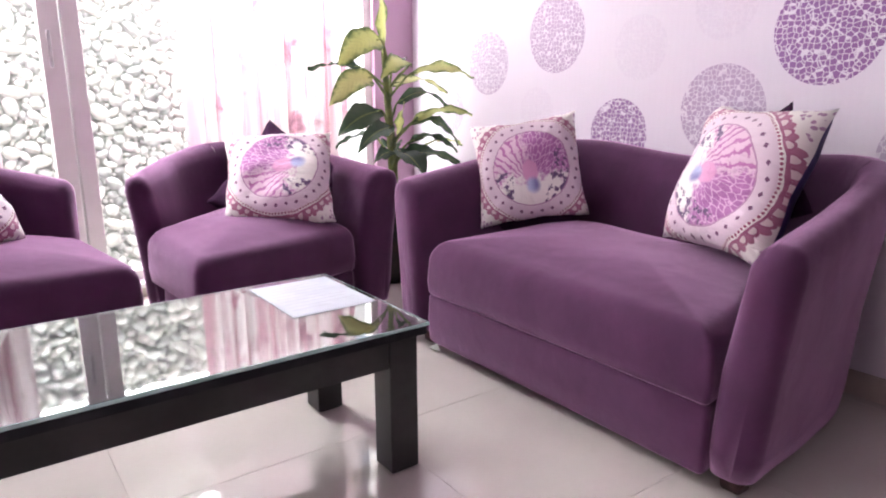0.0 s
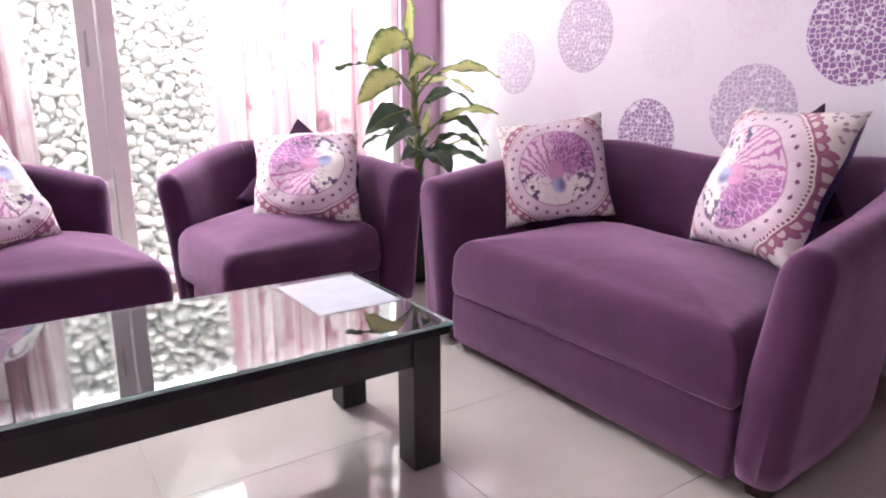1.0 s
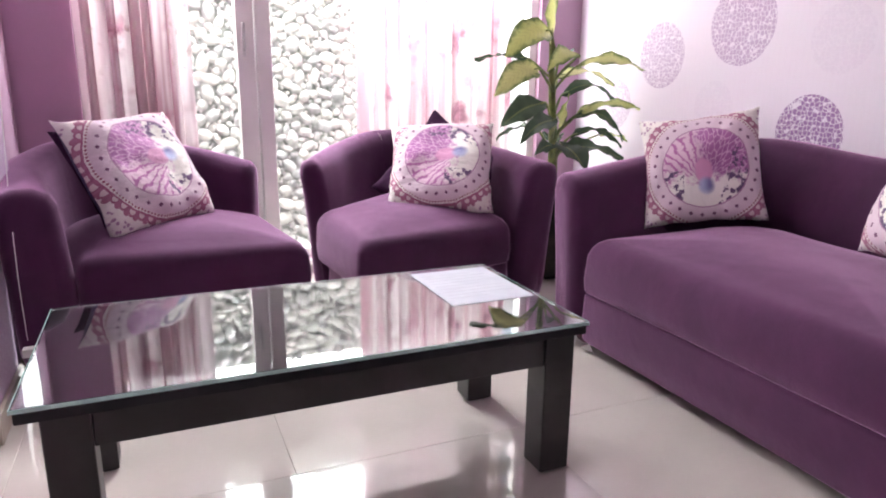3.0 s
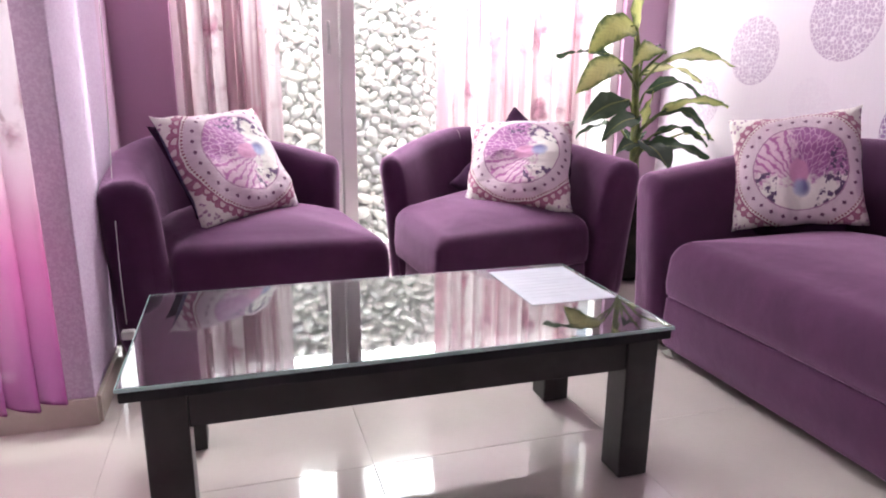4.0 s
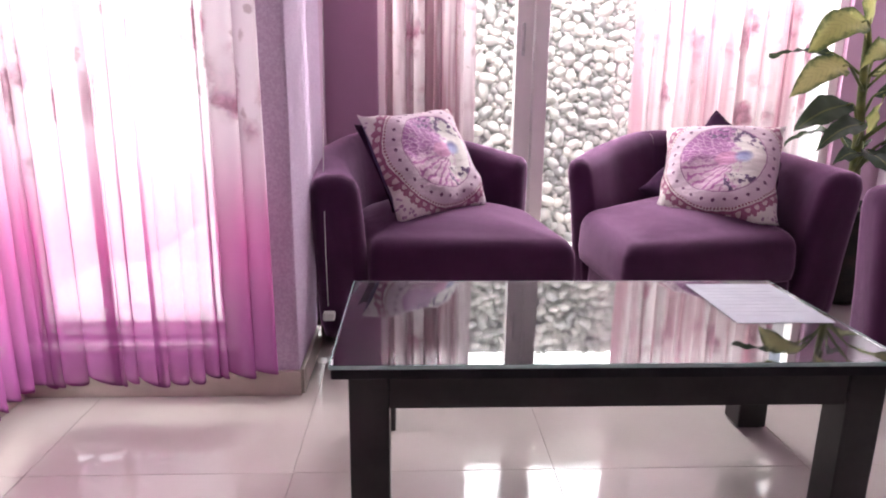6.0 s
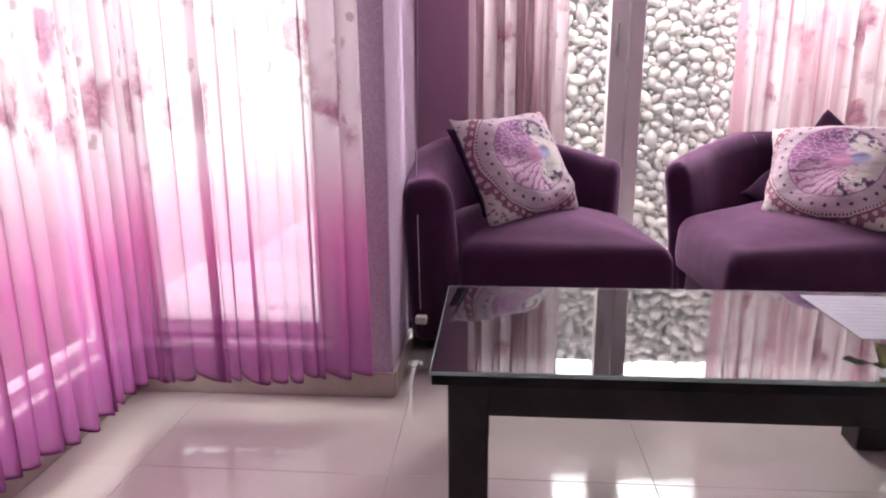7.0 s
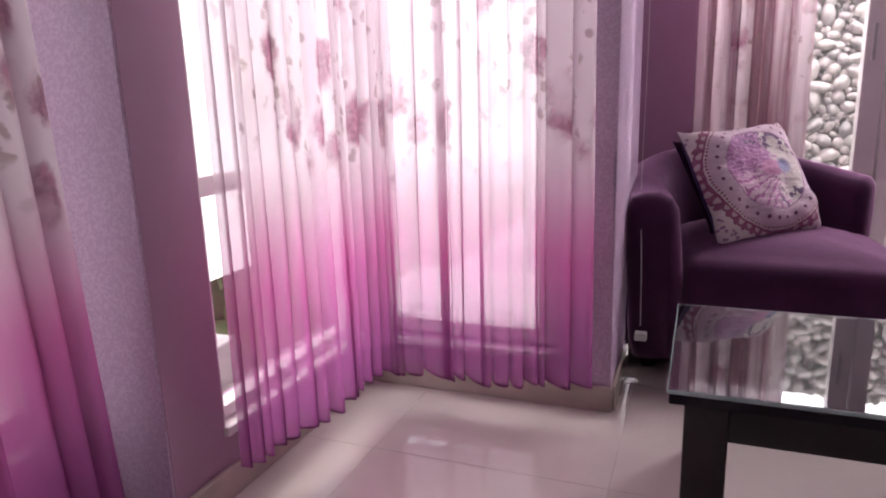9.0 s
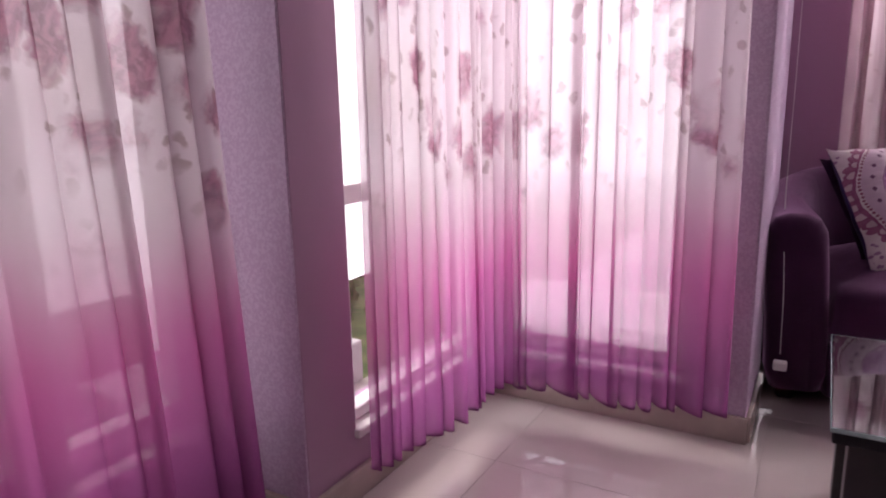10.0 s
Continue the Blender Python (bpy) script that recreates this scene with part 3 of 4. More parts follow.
# ---- windows ----
def window(name, x0, x1, y, z0, z1, bars, label, lengthwise="x", depth=0.07, sash=0.045):
    """A fixed window in a wall along x (or along y): outer frame, upright bars, panes and a sill."""
    top = thing(name, (0, 0, 0), label, "window", kind="structure")

    def piece(kind, a0, a1, c0, c1, d0, d1, mat, parent=top, bevel=0.004):
        if lengthwise == "x":
            b = box(a0, y + d0, c0, a1, y + d1, c1, bevel)
        else:
            b = box(y + d0, a0, c0, y + d1, a1, c1, bevel)
        return part(kind, b, mat, parent, "", False)

    piece("window_frame", x0, x0 + sash, z0, z1, 0, depth, UPVC)
    piece("window_frame", x1 - sash, x1, z0, z1, 0, depth, UPVC)
    piece("window_frame", x0 + sash, x1 - sash, z0, z0 + sash, 0, depth, UPVC)
    piece("window_frame", x0 + sash, x1 - sash, z1 - sash, z1, 0, depth, UPVC)
    edges = [x0 + sash]
    for a, b in bars:
        piece("mullion", a, b, z0 + sash, z1 - sash, -0.004, depth - 0.006, UPVC)
        edges += [a, b]
    edges.append(x1 - sash)
    for a, b in zip(edges[::2], edges[1::2]):
        pane = piece("pane", a, b, z0 + sash, z1 - sash, depth * 0.5, depth * 0.5 + 0.005, GLASS, bevel=0.0)
        pane.visible_shadow = False
    return top


wn_ = window("window_1", WX0, WX1, NORTH + 0.03, WZ0, WZ1, [(0.075, 0.15), (0.158, 0.222)], "tall white-framed window looking onto a pebble wall")
part("handle", box(0.098, NORTH + 0.008, 0.98, 0.112, NORTH + 0.026, 1.12, 0.004), STEEL, wn_, "slim metal window handle")
part("sill", box(WX0 - 0.02, NORTH - 0.03, WZ0 - 0.025, WX1 + 0.02, NORTH + 0.03, WZ0 - 0.001, 0.004), UPVC, wn_, "narrow white sill", False)
wa_ = window("window_2", -1.44, -0.87, 0.44, 0.165, 2.345, [], "white-framed corner window behind a sheer curtain")
part("outer_sill", box(-1.46, 0.515, 0.165, -0.862, 0.64, 0.195, 0.004), UPVC, wa_, "sunlit white outer sill", False)
part("sill", box(-1.46, 0.395, 0.135, -0.862, 0.44, 0.158, 0.004), UPVC, wa_, "white sill", False)
wb_ = window("window_3", BY0, BY1, -1.54, 0.175, 2.345, [], "narrow white-framed window at the room's corner", "y", 0.05, 0.03)
part("rail", box(-1.535, BY0 + 0.03, 0.69, -1.50, BY1 - 0.03, 0.735, 0.003), UPVC, wb_, "", False)
part("sill", box(-1.54, BY0 - 0.005, 0.15, -1.455, BY1 + 0.01, 0.172, 0.004), UPVC, wb_, "white sill", False)
wc_ = window("window_4", CY0, CY1, -1.83, 0.225, 2.345, [(-0.87, -0.77)], "wide white-framed window behind a sheer curtain", "y", 0.06, 0.05)
part("sill", box(-1.75, CY0, 0.2, -1.70, CY1 + 0.02, 0.222, 0.004), UPVC, wc_, "white sill", False)


# ---- curtains ----
def curtain(start, end, z0, z1, folds, depth, label, seed, cloth=None, sweep=(0.0, 0.0), group="sheer curtains"):
    """A hanging cloth of uneven, overlapping pleats from start to end in plan; sweep gathers its ends at the hem."""
    rng = random.Random(seed)
    a, b = Vector(start), Vector(end)
    way = (b - a).normalized()
    side = Vector((way.y, -way.x))
    width = (b - a).length
    shares = [rng.choice((0.6, 0.8, 1.0, 1.2, 1.45)) * rng.uniform(0.85, 1.15) for _ in range(folds)]
    total = sum(shares)
    per, rows_n = 12, 30
    pleats, x = [], 0.0
    for share in shares:
        w = share / total * width
        pleats.append((x, w, rng.uniform(0.02, 0.42), rng.uniform(0.35, 1.1), rng.uniform(0, 6.3), rng.uniform(0.012, 0.034)))
        x += w
    bm = bmesh.new()
    uvl = bm.loops.layers.uv.new("UVMap")
    grid = []
    for j in range(rows_n + 1):
        h = j / rows_n
        z = z0 + (z1 - z0) * h
        fall = 1 - h
        line, cloth_u = [], 0.0
        for x0, w, lap, size, ph, drop in pleats:
            mean = min(w, 0.05)
            lap_here = mean * lap * (0.7 + 0.35 * math.sin(2.4 * h + ph))
            shift = 0.35 * mean * math.sin(1.7 * h + ph * 2.0) * fall ** 0.5
            for i in range(per):
                t = i / per
                if t < 0.72:
                    q = t / 0.72
                    along = q * (w + lap_here)
                    o = math.sin(math.pi * q) ** 0.8 * 0.75 + 0.25 * q
                else:
                    q = (t - 0.72) / 0.28
                    along = w + lap_here * (1 - q) ** 1.3
                    o = 0.25 * (1 - q) - 0.35 * math.sin(math.pi * q)
                gx = x0 + along + shift * math.sin(math.pi * t)
                s = gx / width
                gx += (sweep[0] * (1 - s) + sweep[1] * s) * fall ** 1.5
                off = depth * size * o * (0.6 + 0.4 * fall) + 0.012 * math.sin(2.1 * h + 5 * s) + 0.008 * math.sin(11 * s + seed)
                hem = (0.008 - drop * min(1.0, t / 0.70) * min(1.0, (1.0 - t) / 0.18)) * fall ** 7
                p = a + way * gx + side * off
                u = cloth_u + (t / 0.72 * (w + lap_here) if t < 0.72 else w + lap_here + (t - 0.72) / 0.28 * lap_here)
                line.append((bm.verts.new((p.x, p.y, z + hem)), u, z))
            cloth_u += w + 1.4 * mean * lap
        grid.append(line)
    feet_line = [v.co.copy() for v, _, _ in grid[0]]
    for j in range(rows_n):
        for i in range(len(grid[0]) - 1):
            q = (grid[j][i], grid[j][i + 1], grid[j + 1][i + 1], grid[j + 1][i])
            f = bm.faces.new([v for v, _, _ in q])
            for loop, (_, u, z) in zip(f.loops, q):
                loop[uvl].uv = (u + seed * 0.37, z)
    ob = part("curtain", bm, cloth or SHEER)
    if group == "sheer curtains" and cloth in (None, SHEER_LINED):
        hem_bm = bmesh.new()
        low = [(v.x, v.y, v.z) for v in feet_line]
        strip = [(hem_bm.verts.new((x - side.x * 0.0012, y - side.y * 0.0012, z - 0.001)), hem_bm.verts.new((x - side.x * 0.0012, y - side.y * 0.0012, z + 0.007))) for x, y, z in low]
        for q0, q1 in zip(strip, strip[1:]):
            hem_bm.faces.new((q0[0], q1[0], q1[1], q0[1]))
        part("hem", hem_bm, HEM, ob, "narrow stitched hem in darker purple")
    return tagged(ob, label, "curtain", group)


curtain((-1.335, 0.272), (-0.75, 0.285), 0.115, TOP, 14, 0.026, "sheer curtain fading from white roses to purple hem", 1)
curtain((-1.39, -0.345), (-1.312, 0.268), 0.115, TOP, 14, 0.026, "sheer curtain in the corner with ombre purple hem", 2)
curtain((-1.60, -1.75), (-1.565, -0.58), 0.115, TOP, 17, 0.045, "wide sheer curtain with roses and purple hem", 3, SHEER_LINED, (0.0, 0.09))
curtain((-0.50, NORTH - 0.07), (-0.12, NORTH - 0.07), 0.10, TOP, 9, 0.06, "drawn rose-print curtain gathered beside the window", 4, ROSE_SHADED)
curtain((0.57, NORTH - 0.07), (1.36, NORTH - 0.07), 0.10, TOP, 15, 0.045, "pink rose-print curtain drawn half across the window", 5, ROSE_CLOTH)


# ---- sofa and chairs ----
def tub_seat(name, place, turn, rows, split, cushion, radii, base, feet, label, category, group, flip=False, z_seat=0.368, crown=0.042, flare=0.06, lift=(0.0, 0.05, 0.02), roll=0.065):
    sx = -1.0 if flip else 1.0
    top = thing(name, place, label, category, group, turn=turn)
    fine = [tuple(r) for r in spline([(sx * x, y, z, t) for x, y, z, t in rows], 48)]
    # the outside lies on the right hand of the way
    if flip:
        fine = fine[::-1]
    c0, c1 = int(48 * split[0]), int(48 * split[1])
    if flip:
        c0, c1 = 48 - c1, 48 - c0
    part("arm", padded_wall(fine[:c0 + 1], flare, 0.055, True, False), VELVET, top)
    part("backrest", padded_wall(fine[c0:c1 + 1], flare, 0.055, False, False), VELVET, top)
    part("arm", padded_wall(fine[c1:], flare, 0.055, False, True), VELVET, top)

    def outline(points, rad):
        pts = [(sx * x, y) for x, y in points]
        rad = list(rad)
        if flip:
            pts, rad = pts[::-1], rad[::-1]
        return round_outline(pts, rad)

    part("seat_cushion", plan_slab(outline(cushion, radii), 0.205, z_seat + 0.004, crown, roll, lift), VELVET, top)
    part("base_panel", plan_slab(outline(base, radii), 0.035, 0.204, 0.0, 0.012), VELVET, top)
    for x, y in feet:
        part("foot", foot(sx * x, y), DARKFOOT, top, "dark wooden foot")
    return top


# loveseat along the papered wall; plan relative to its middle
OX, OY = 1.36, -0.13
tub_seat("loveseat", (OX, OY, 0), 0,
         [(1.03 - OX, -0.72 - OY, 0.585, 0.12), (1.32 - OX, -0.70 - OY, 0.64, 0.11), (1.57 - OX, -0.66 - OY, 0.695, 0.10), (1.665 - OX, -0.54 - OY, 0.705, 0.10),
          (1.68 - OX, -0.13 - OY, 0.665, 0.10), (1.665 - OX, 0.28 - OY, 0.70, 0.10), (1.57 - OX, 0.405 - OY, 0.685, 0.10), (1.32 - OX, 0.465 - OY, 0.635, 0.13), (1.02 - OX, 0.497 - OY, 0.58, 0.16)],
         (0.30, 0.70),
         [(0.985 - OX, 0.395 - OY), (0.985 - OX, -0.672 - OY), (1.60 - OX, -0.60 - OY), (1.64 - OX, -0.13 - OY), (1.60 - OX, 0.34 - OY)],
         (0.022, 0.016, 0.12, 0.2, 0.12),
         [(0.988 - OX, 0.395 - OY), (0.988 - OX, -0.672 - OY), (1.60 - OX, -0.60 - OY), (1.64 - OX, -0.13 - OY), (1.60 - OX, 0.34 - OY)],
         [(1.06 - OX, 0.46 - OY), (1.06 - OX, -0.71 - OY), (1.63 - OX, -0.62 - OY), (1.63 - OX, 0.36 - OY)],
         "purple velvet two-seat tub loveseat against a papered wall", "sofa", "purple seating set", z_seat=0.376, crown=0.036, lift=(0.05, 0.02, 0.025), roll=0.09)

bm = bmesh.new()
flap = []
for i in range(7):
    for j in range(4):
        flap.append(bm.verts.new((0.0 + 0.006 * math.sin(i * 1.3) - 0.02 * j / 3, 0.055 * i / 6, 0.004 + 0.038 * (1 - i / 7) * j / 3)))
for i in range(6):
    for j in range(3):
        bm.faces.new((flap[i * 4 + j], flap[i * 4 + j + 1], flap[(i + 1) * 4 + j + 1], flap[(i + 1) * 4 + j]))
wrap = part("plastic_flap", bm, PLASTIC)
wrap.location = (1.005, 0.335, 0.0)
tagged(wrap, "small torn flap of pale plastic wrapping on the floor", "plastic wrap")

CHAIR_ROWS = [(-0.365, 0.13, 0.585, 0.11), (-0.20, 0.31, 0.635, 0.11), (-0.01, 0.42, 0.67, 0.12), (0.19, 0.38, 0.66, 0.13), (0.315, 0.16, 0.615, 0.15), (0.36, -0.19, 0.575, 0.17)]
CHAIR_CUSHION = [(-0.425, 0.09), (-0.382, -0.405), (0.27, -0.235), (0.28, 0.15), (0.18, 0.34), (-0.06, 0.36)]
CHAIR_BASE = [(-0.385, 0.07), (-0.35, -0.385), (0.27, -0.22), (0.28, 0.15), (0.18, 0.34), (-0.06, 0.36)]
CHAIR_FEET = [(-0.29, -0.29), (0.36, -0.14), (0.22, 0.36), (-0.31, 0.16)]
for flip, place, turn, arm_x, flare, label in ((False, (0.68, 1.05, 0), 0.0, 0.36, 0.06, "purple velvet tub armchair beside a potted plant"), (True, (-0.31, 1.01, 0), 14.0, 0.345, 0.03, "purple velvet tub armchair next to a wallpapered pillar")):
    # the way along the back must keep the outside on its right
    rows = (CHAIR_ROWS[:-1] + [(arm_x, -0.19, 0.585, 0.17)])[::-1]
    tub_seat("armchair", place, turn, rows, (0.36, 0.64), CHAIR_CUSHION, (0.06, 0.045, 0.03, 0.12, 0.12, 0.12), CHAIR_BASE, CHAIR_FEET, label, "armchair", "purple seating set", flip, flare=flare)


# ---- cushions ----
def pillow_mesh(size, puff, seed, quarter=0):
    """A stuffed square: two pinched faces on one rim, facing -y."""
    rng = random.Random(seed)
    n = 26
    bm = bmesh.new()
    uvl = bm.loops.layers.uv.new("UVMap")
    off = rng.uniform(0, 50)
    front, back = {}, {}
    for i in range(n + 1):
        for j in range(n + 1):
            u, v = 2 * i / n - 1, 2 * j / n - 1
            pinch = 1 - 0.075 * (1 - v * v) * abs(u) ** 3
            pinch2 = 1 - 0.075 * (1 - u * u) * abs(v) ** 3
            wob_x = 0.008 * noise.noise(Vector((off, v * 3.0, 5.1))) * abs(u) ** 3
            wob_z = 0.008 * noise.noise(Vector((off, u * 3.0, 9.1))) * abs(v) ** 3
            x, z = u * pinch * size / 2 + wob_x, v * pinch2 * size / 2 + wob_z
            body = ((1 - u ** 4) * (1 - v ** 4)) ** 0.6
            lump = noise.noise(Vector((u * 1.6 + off, v * 1.6, 0.3))) * 0.028 * body
            crease = 0.010 * abs(noise.noise(Vector((u * 3.5 + off, v * 3.5, 1.3)))) * body - 0.004 * body
            crease += 0.007 * math.sin(16 * math.atan2(v, u) + off) * max(0.0, math.hypot(u, v) - 0.6) * body
            y = puff * body + lump + crease
            edge = i in (0, n) or j in (0, n)
            front[i, j] = bm.verts.new((x, -max(y, 0.004 if not edge else 0.0), z))
            back[i, j] = front[i, j] if edge else bm.verts.new((x, max(puff * 0.8 * body, 0.004), z))
    for i in range(n):
        for j in range(n):
            for store, table, order in ((0, front, 1), (1, back, -1)):
                keys = [(i, j), (i + 1, j), (i + 1, j + 1), (i, j + 1)][::order]
                f = bm.faces.new([table[k] for k in keys])
                f.material_index = store
                for loop, k in zip(f.loops, keys):
                    a, b = k[0] / n, k[1] / n
                    for _ in range(quarter):
                        a, b = 1 - b, a
                    loop[uvl].uv = (a, b)
    return bm


def cushion(place, yaw, tilt, roll, size, puff, mats, label, seed, quarter=0):
    bm = pillow_mesh(size, puff, seed, quarter)
    ob = part("cushion", bm, mats[0])
    ob.data.materials.append(mats[1])
    turn = Matrix.Rotation(radians(yaw), 4, "Z") @ Matrix.Rotation(radians(tilt), 4, "X") @ Matrix.Rotation(radians(roll), 4, "Y")
    ob.matrix_world = Matrix.Translation(place) @ turn
    return tagged(ob, label, "cushion", "printed cushions" if mats[0] is PRINT else "dark cushions")


cushion((-0.335, 1.055, 0.58), 38, -33, -2, 0.425, 0.080, (PRINT, NAVY), "square cushion printed with a round purple medallion, on an armchair", 11)
cushion((0.758, 1.07, 0.548), -32, -40, -4, 0.425, 0.080, (PRINT, NAVY), "square cushion printed with a round purple medallion, leaning back", 12)
cushion((1.408, 0.352, 0.606), -49, -22, -10, 0.388, 0.075, (PRINT, NAVY), "square medallion-print cushion leaning on a loveseat arm", 13, 1)
cushion((1.437, -0.437, 0.643), -110, -23, 0, 0.42, 0.085, (PRINT, NAVY), "square medallion-print cushion with indigo back on a loveseat", 14, 2)


# ---- coffee table ----
TX0, TX1, TY0, TY1 = -0.525, 0.54, -0.25, 0.26
table = thing("coffee_table", ((TX0 + TX1) / 2, (TY0 + TY1) / 2, 0), "low black wooden coffee table with a glass top", "table")
hx, hy = (TX1 - TX0) / 2, (TY1 - TY0) / 2
part("tabletop", box(-hx + 0.002, -hy + 0.002, 0.351, hx - 0.002, hy - 0.002, 0.371, 0.003), TABLE_BOARD, table, "", False)
part("glass_sheet", box(-hx, -hy, 0.372, hx, hy, 0.380, 0.0015, 1), TABLE_GLASS, table, "clear glass sheet with green edges", False)
part("glass_edge", box(-hx - 0.0015, -hy - 0.0015, 0.3725, hx + 0.0015, -hy - 0.0002, 0.3795), GLASS_EDGE, table, "pale green ground glass edge", False)
part("glass_edge", box(-hx - 0.0015, hy + 0.0002, 0.3725, hx + 0.0015, hy + 0.0015, 0.3795), GLASS_EDGE, table, "pale green ground glass edge", False)
part("glass_edge", box(-hx - 0.0015, -hy, 0.3725, -hx - 0.0002, hy, 0.3795), GLASS_EDGE, table, "pale green ground glass edge", False)
part("glass_edge", box(hx + 0.0002, -hy, 0.3725, hx + 0.0015, hy, 0.3795), GLASS_EDGE, table, "pale green ground glass edge", False)
cx, cy = (TX0 + TX1) / 2, (TY0 + TY1) / 2
for x0, x1 in ((-0.497, -0.421), (0.466, 0.540)):
    for y0, y1 in ((-0.205, -0.130), (0.180, 0.255)):
        leg = part("leg", box(x0 - cx, y0 - cy, 0.005, x1 - cx, y1 - cy, 0.351, 0.003), BLACKWOOD, table, "", False)
        part("glide", box(x0 + 0.008 - cx, y0 + 0.008 - cy, 0.0, x1 - 0.008 - cx, y1 - 0.008 - cy, 0.0045, 0.001, 1), POT, leg, "thin dark foot glide", False)
    part("apron", box((x0 + x1) / 2 - 0.011 - cx, -0.130 - cy, 0.268, (x0 + x1) / 2 + 0.011 - cx, 0.180 - cy, 0.351, 0.002), BLACKWOOD, table, "", False)
for y0, y1 in ((-0.199, -0.177), (0.227, 0.249)):
    part("apron", box(-0.421 - cx, y0 - cy, 0.268, 0.466 - cx, y1 - cy, 0.351, 0.002), BLACKWOOD, table, "", False)

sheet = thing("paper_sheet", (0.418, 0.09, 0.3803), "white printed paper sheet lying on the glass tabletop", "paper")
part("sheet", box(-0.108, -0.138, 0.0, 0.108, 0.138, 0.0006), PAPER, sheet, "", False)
# faint lines of print on the sheet
for k in range(9):
    w = (0.07, 0.085, 0.08, 0.09, 0.06, 0.088, 0.082, 0.09, 0.05)[k]
    part("print_line", box(-0.09, 0.10 - k * 0.024, 0.0006, -0.09 + 2 * w, 0.103 - k * 0.024, 0.0008), INK, sheet, "", False)

# dark cushions behind the printed ones
cushion((-0.365, 1.125, 0.565), 38, -30, -6, 0.39, 0.05, (PLUM, PLUM), "dark plum velvet cushion tucked behind a printed one", 21)
cushion((0.822, 1.195, 0.495), -30, -27, 35, 0.44, 0.05, (PLUM, PLUM), "dark plum velvet cushion standing on its corner", 22)
cushion((1.462, 0.378, 0.53), -50, -18, -6, 0.31, 0.045, (PLUM, PLUM), "dark plum velvet cushion behind a printed one", 23)
cushion((1.545, -0.405, 0.635), -105, -16, 60, 0.33, 0.045, (PLUM, PLUM), "dark plum velvet cushion with an upright corner", 24)


# ---- potted plant ----
PX, PY = 1.385, 1.25
plant = thing("potted_plant", (PX, PY, 0), "variegated dumb cane plant with yellow-green leaves in a pot", "plant")
bm = bmesh.new()
profile = [(0.10, 0.0), (0.125, 0.02), (0.15, 0.20), (0.16, 0.36), (0.17, 0.375), (0.17, 0.40), (0.152, 0.40), (0.145, 0.37)]
rings = [[bm.verts.new((r * math.cos(k * math.tau / 28), r * math.sin(k * math.tau / 28), z)) for k in range(28)] for r, z in profile]
for r0, r1 in zip(rings, rings[1:]):
    for k in range(28):
        bm.faces.new((r0[k], r0[(k + 1) % 28], r1[(k + 1) % 28], r1[k]))
bm.faces.new(rings[0][::-1])
part("pot", bm, POT, plant, "dark glazed pot")
bm = bmesh.new()
bmesh.ops.create_circle(bm, cap_ends=True, segments=24, radius=0.146)
for v in bm.verts:
    v.co.z = 0.372
part("soil", bm, SOIL, plant)
part("trunk", tube(spline([(0.015, 0.0, 0.36), (0.01, 0.0, 0.6), (-0.004, 0.004, 0.8), (-0.022, 0, 1.0), (-0.028, 0, 1.12)], 14), [0.026 - 0.0013 * k for k in range(15)], 10), STEM, plant, "ringed green stem")


def blade(base, tip, width, arch, twist, seed):
    """A leaf blade: pointed, folded along its midrib, arched and drooping."""
    rng = random.Random(seed)
    b, t = Vector(base), Vector(tip)
    span = t - b
    n, m = 12, 6
    way = span.normalized()
    side = way.cross(Vector((0, 0, 1))).normalized()
    side = (Matrix.Rotation(radians(twist), 3, way) @ side)
    up = side.cross(way)
    bm = bmesh.new()
    uvl = bm.loops.layers.uv.new("UVMap")
    ph = rng.uniform(0, 6)
    grid = []
    for i in range(n + 1):
        f = i / n
        w = width * (math.sin(math.pi * f ** 0.8)) ** 0.75 * (1 - 0.15 * f) + 0.001
        mid = b + span * f + Vector((0, 0, arch * math.sin(math.pi * f) - arch * 0.8 * f ** 3))
        line = []
        for j in range(m + 1):
            q = 2 * j / m - 1
            fold = 0.22 * abs(q) * w
            ripple = (0.011 * math.sin(9 * f + ph + 2 * q) + 0.006 * math.sin(23 * f + 2 * ph)) * abs(q)
            line.append((bm.verts.new(mid + side * (q * w * 0.5) + up * (fold * 0.5 + ripple)), f, j / m))
        grid.append(line)
    for i in range(n):
        for j in range(m):
            q = (grid[i][j], grid[i + 1][j], grid[i + 1][j + 1], grid[i][j + 1])
            face = bm.faces.new([v for v, _, _ in q])
            for loop, (_, u, v) in zip(face.loops, q):
                loop[uvl].uv = (u, v)
    return bm


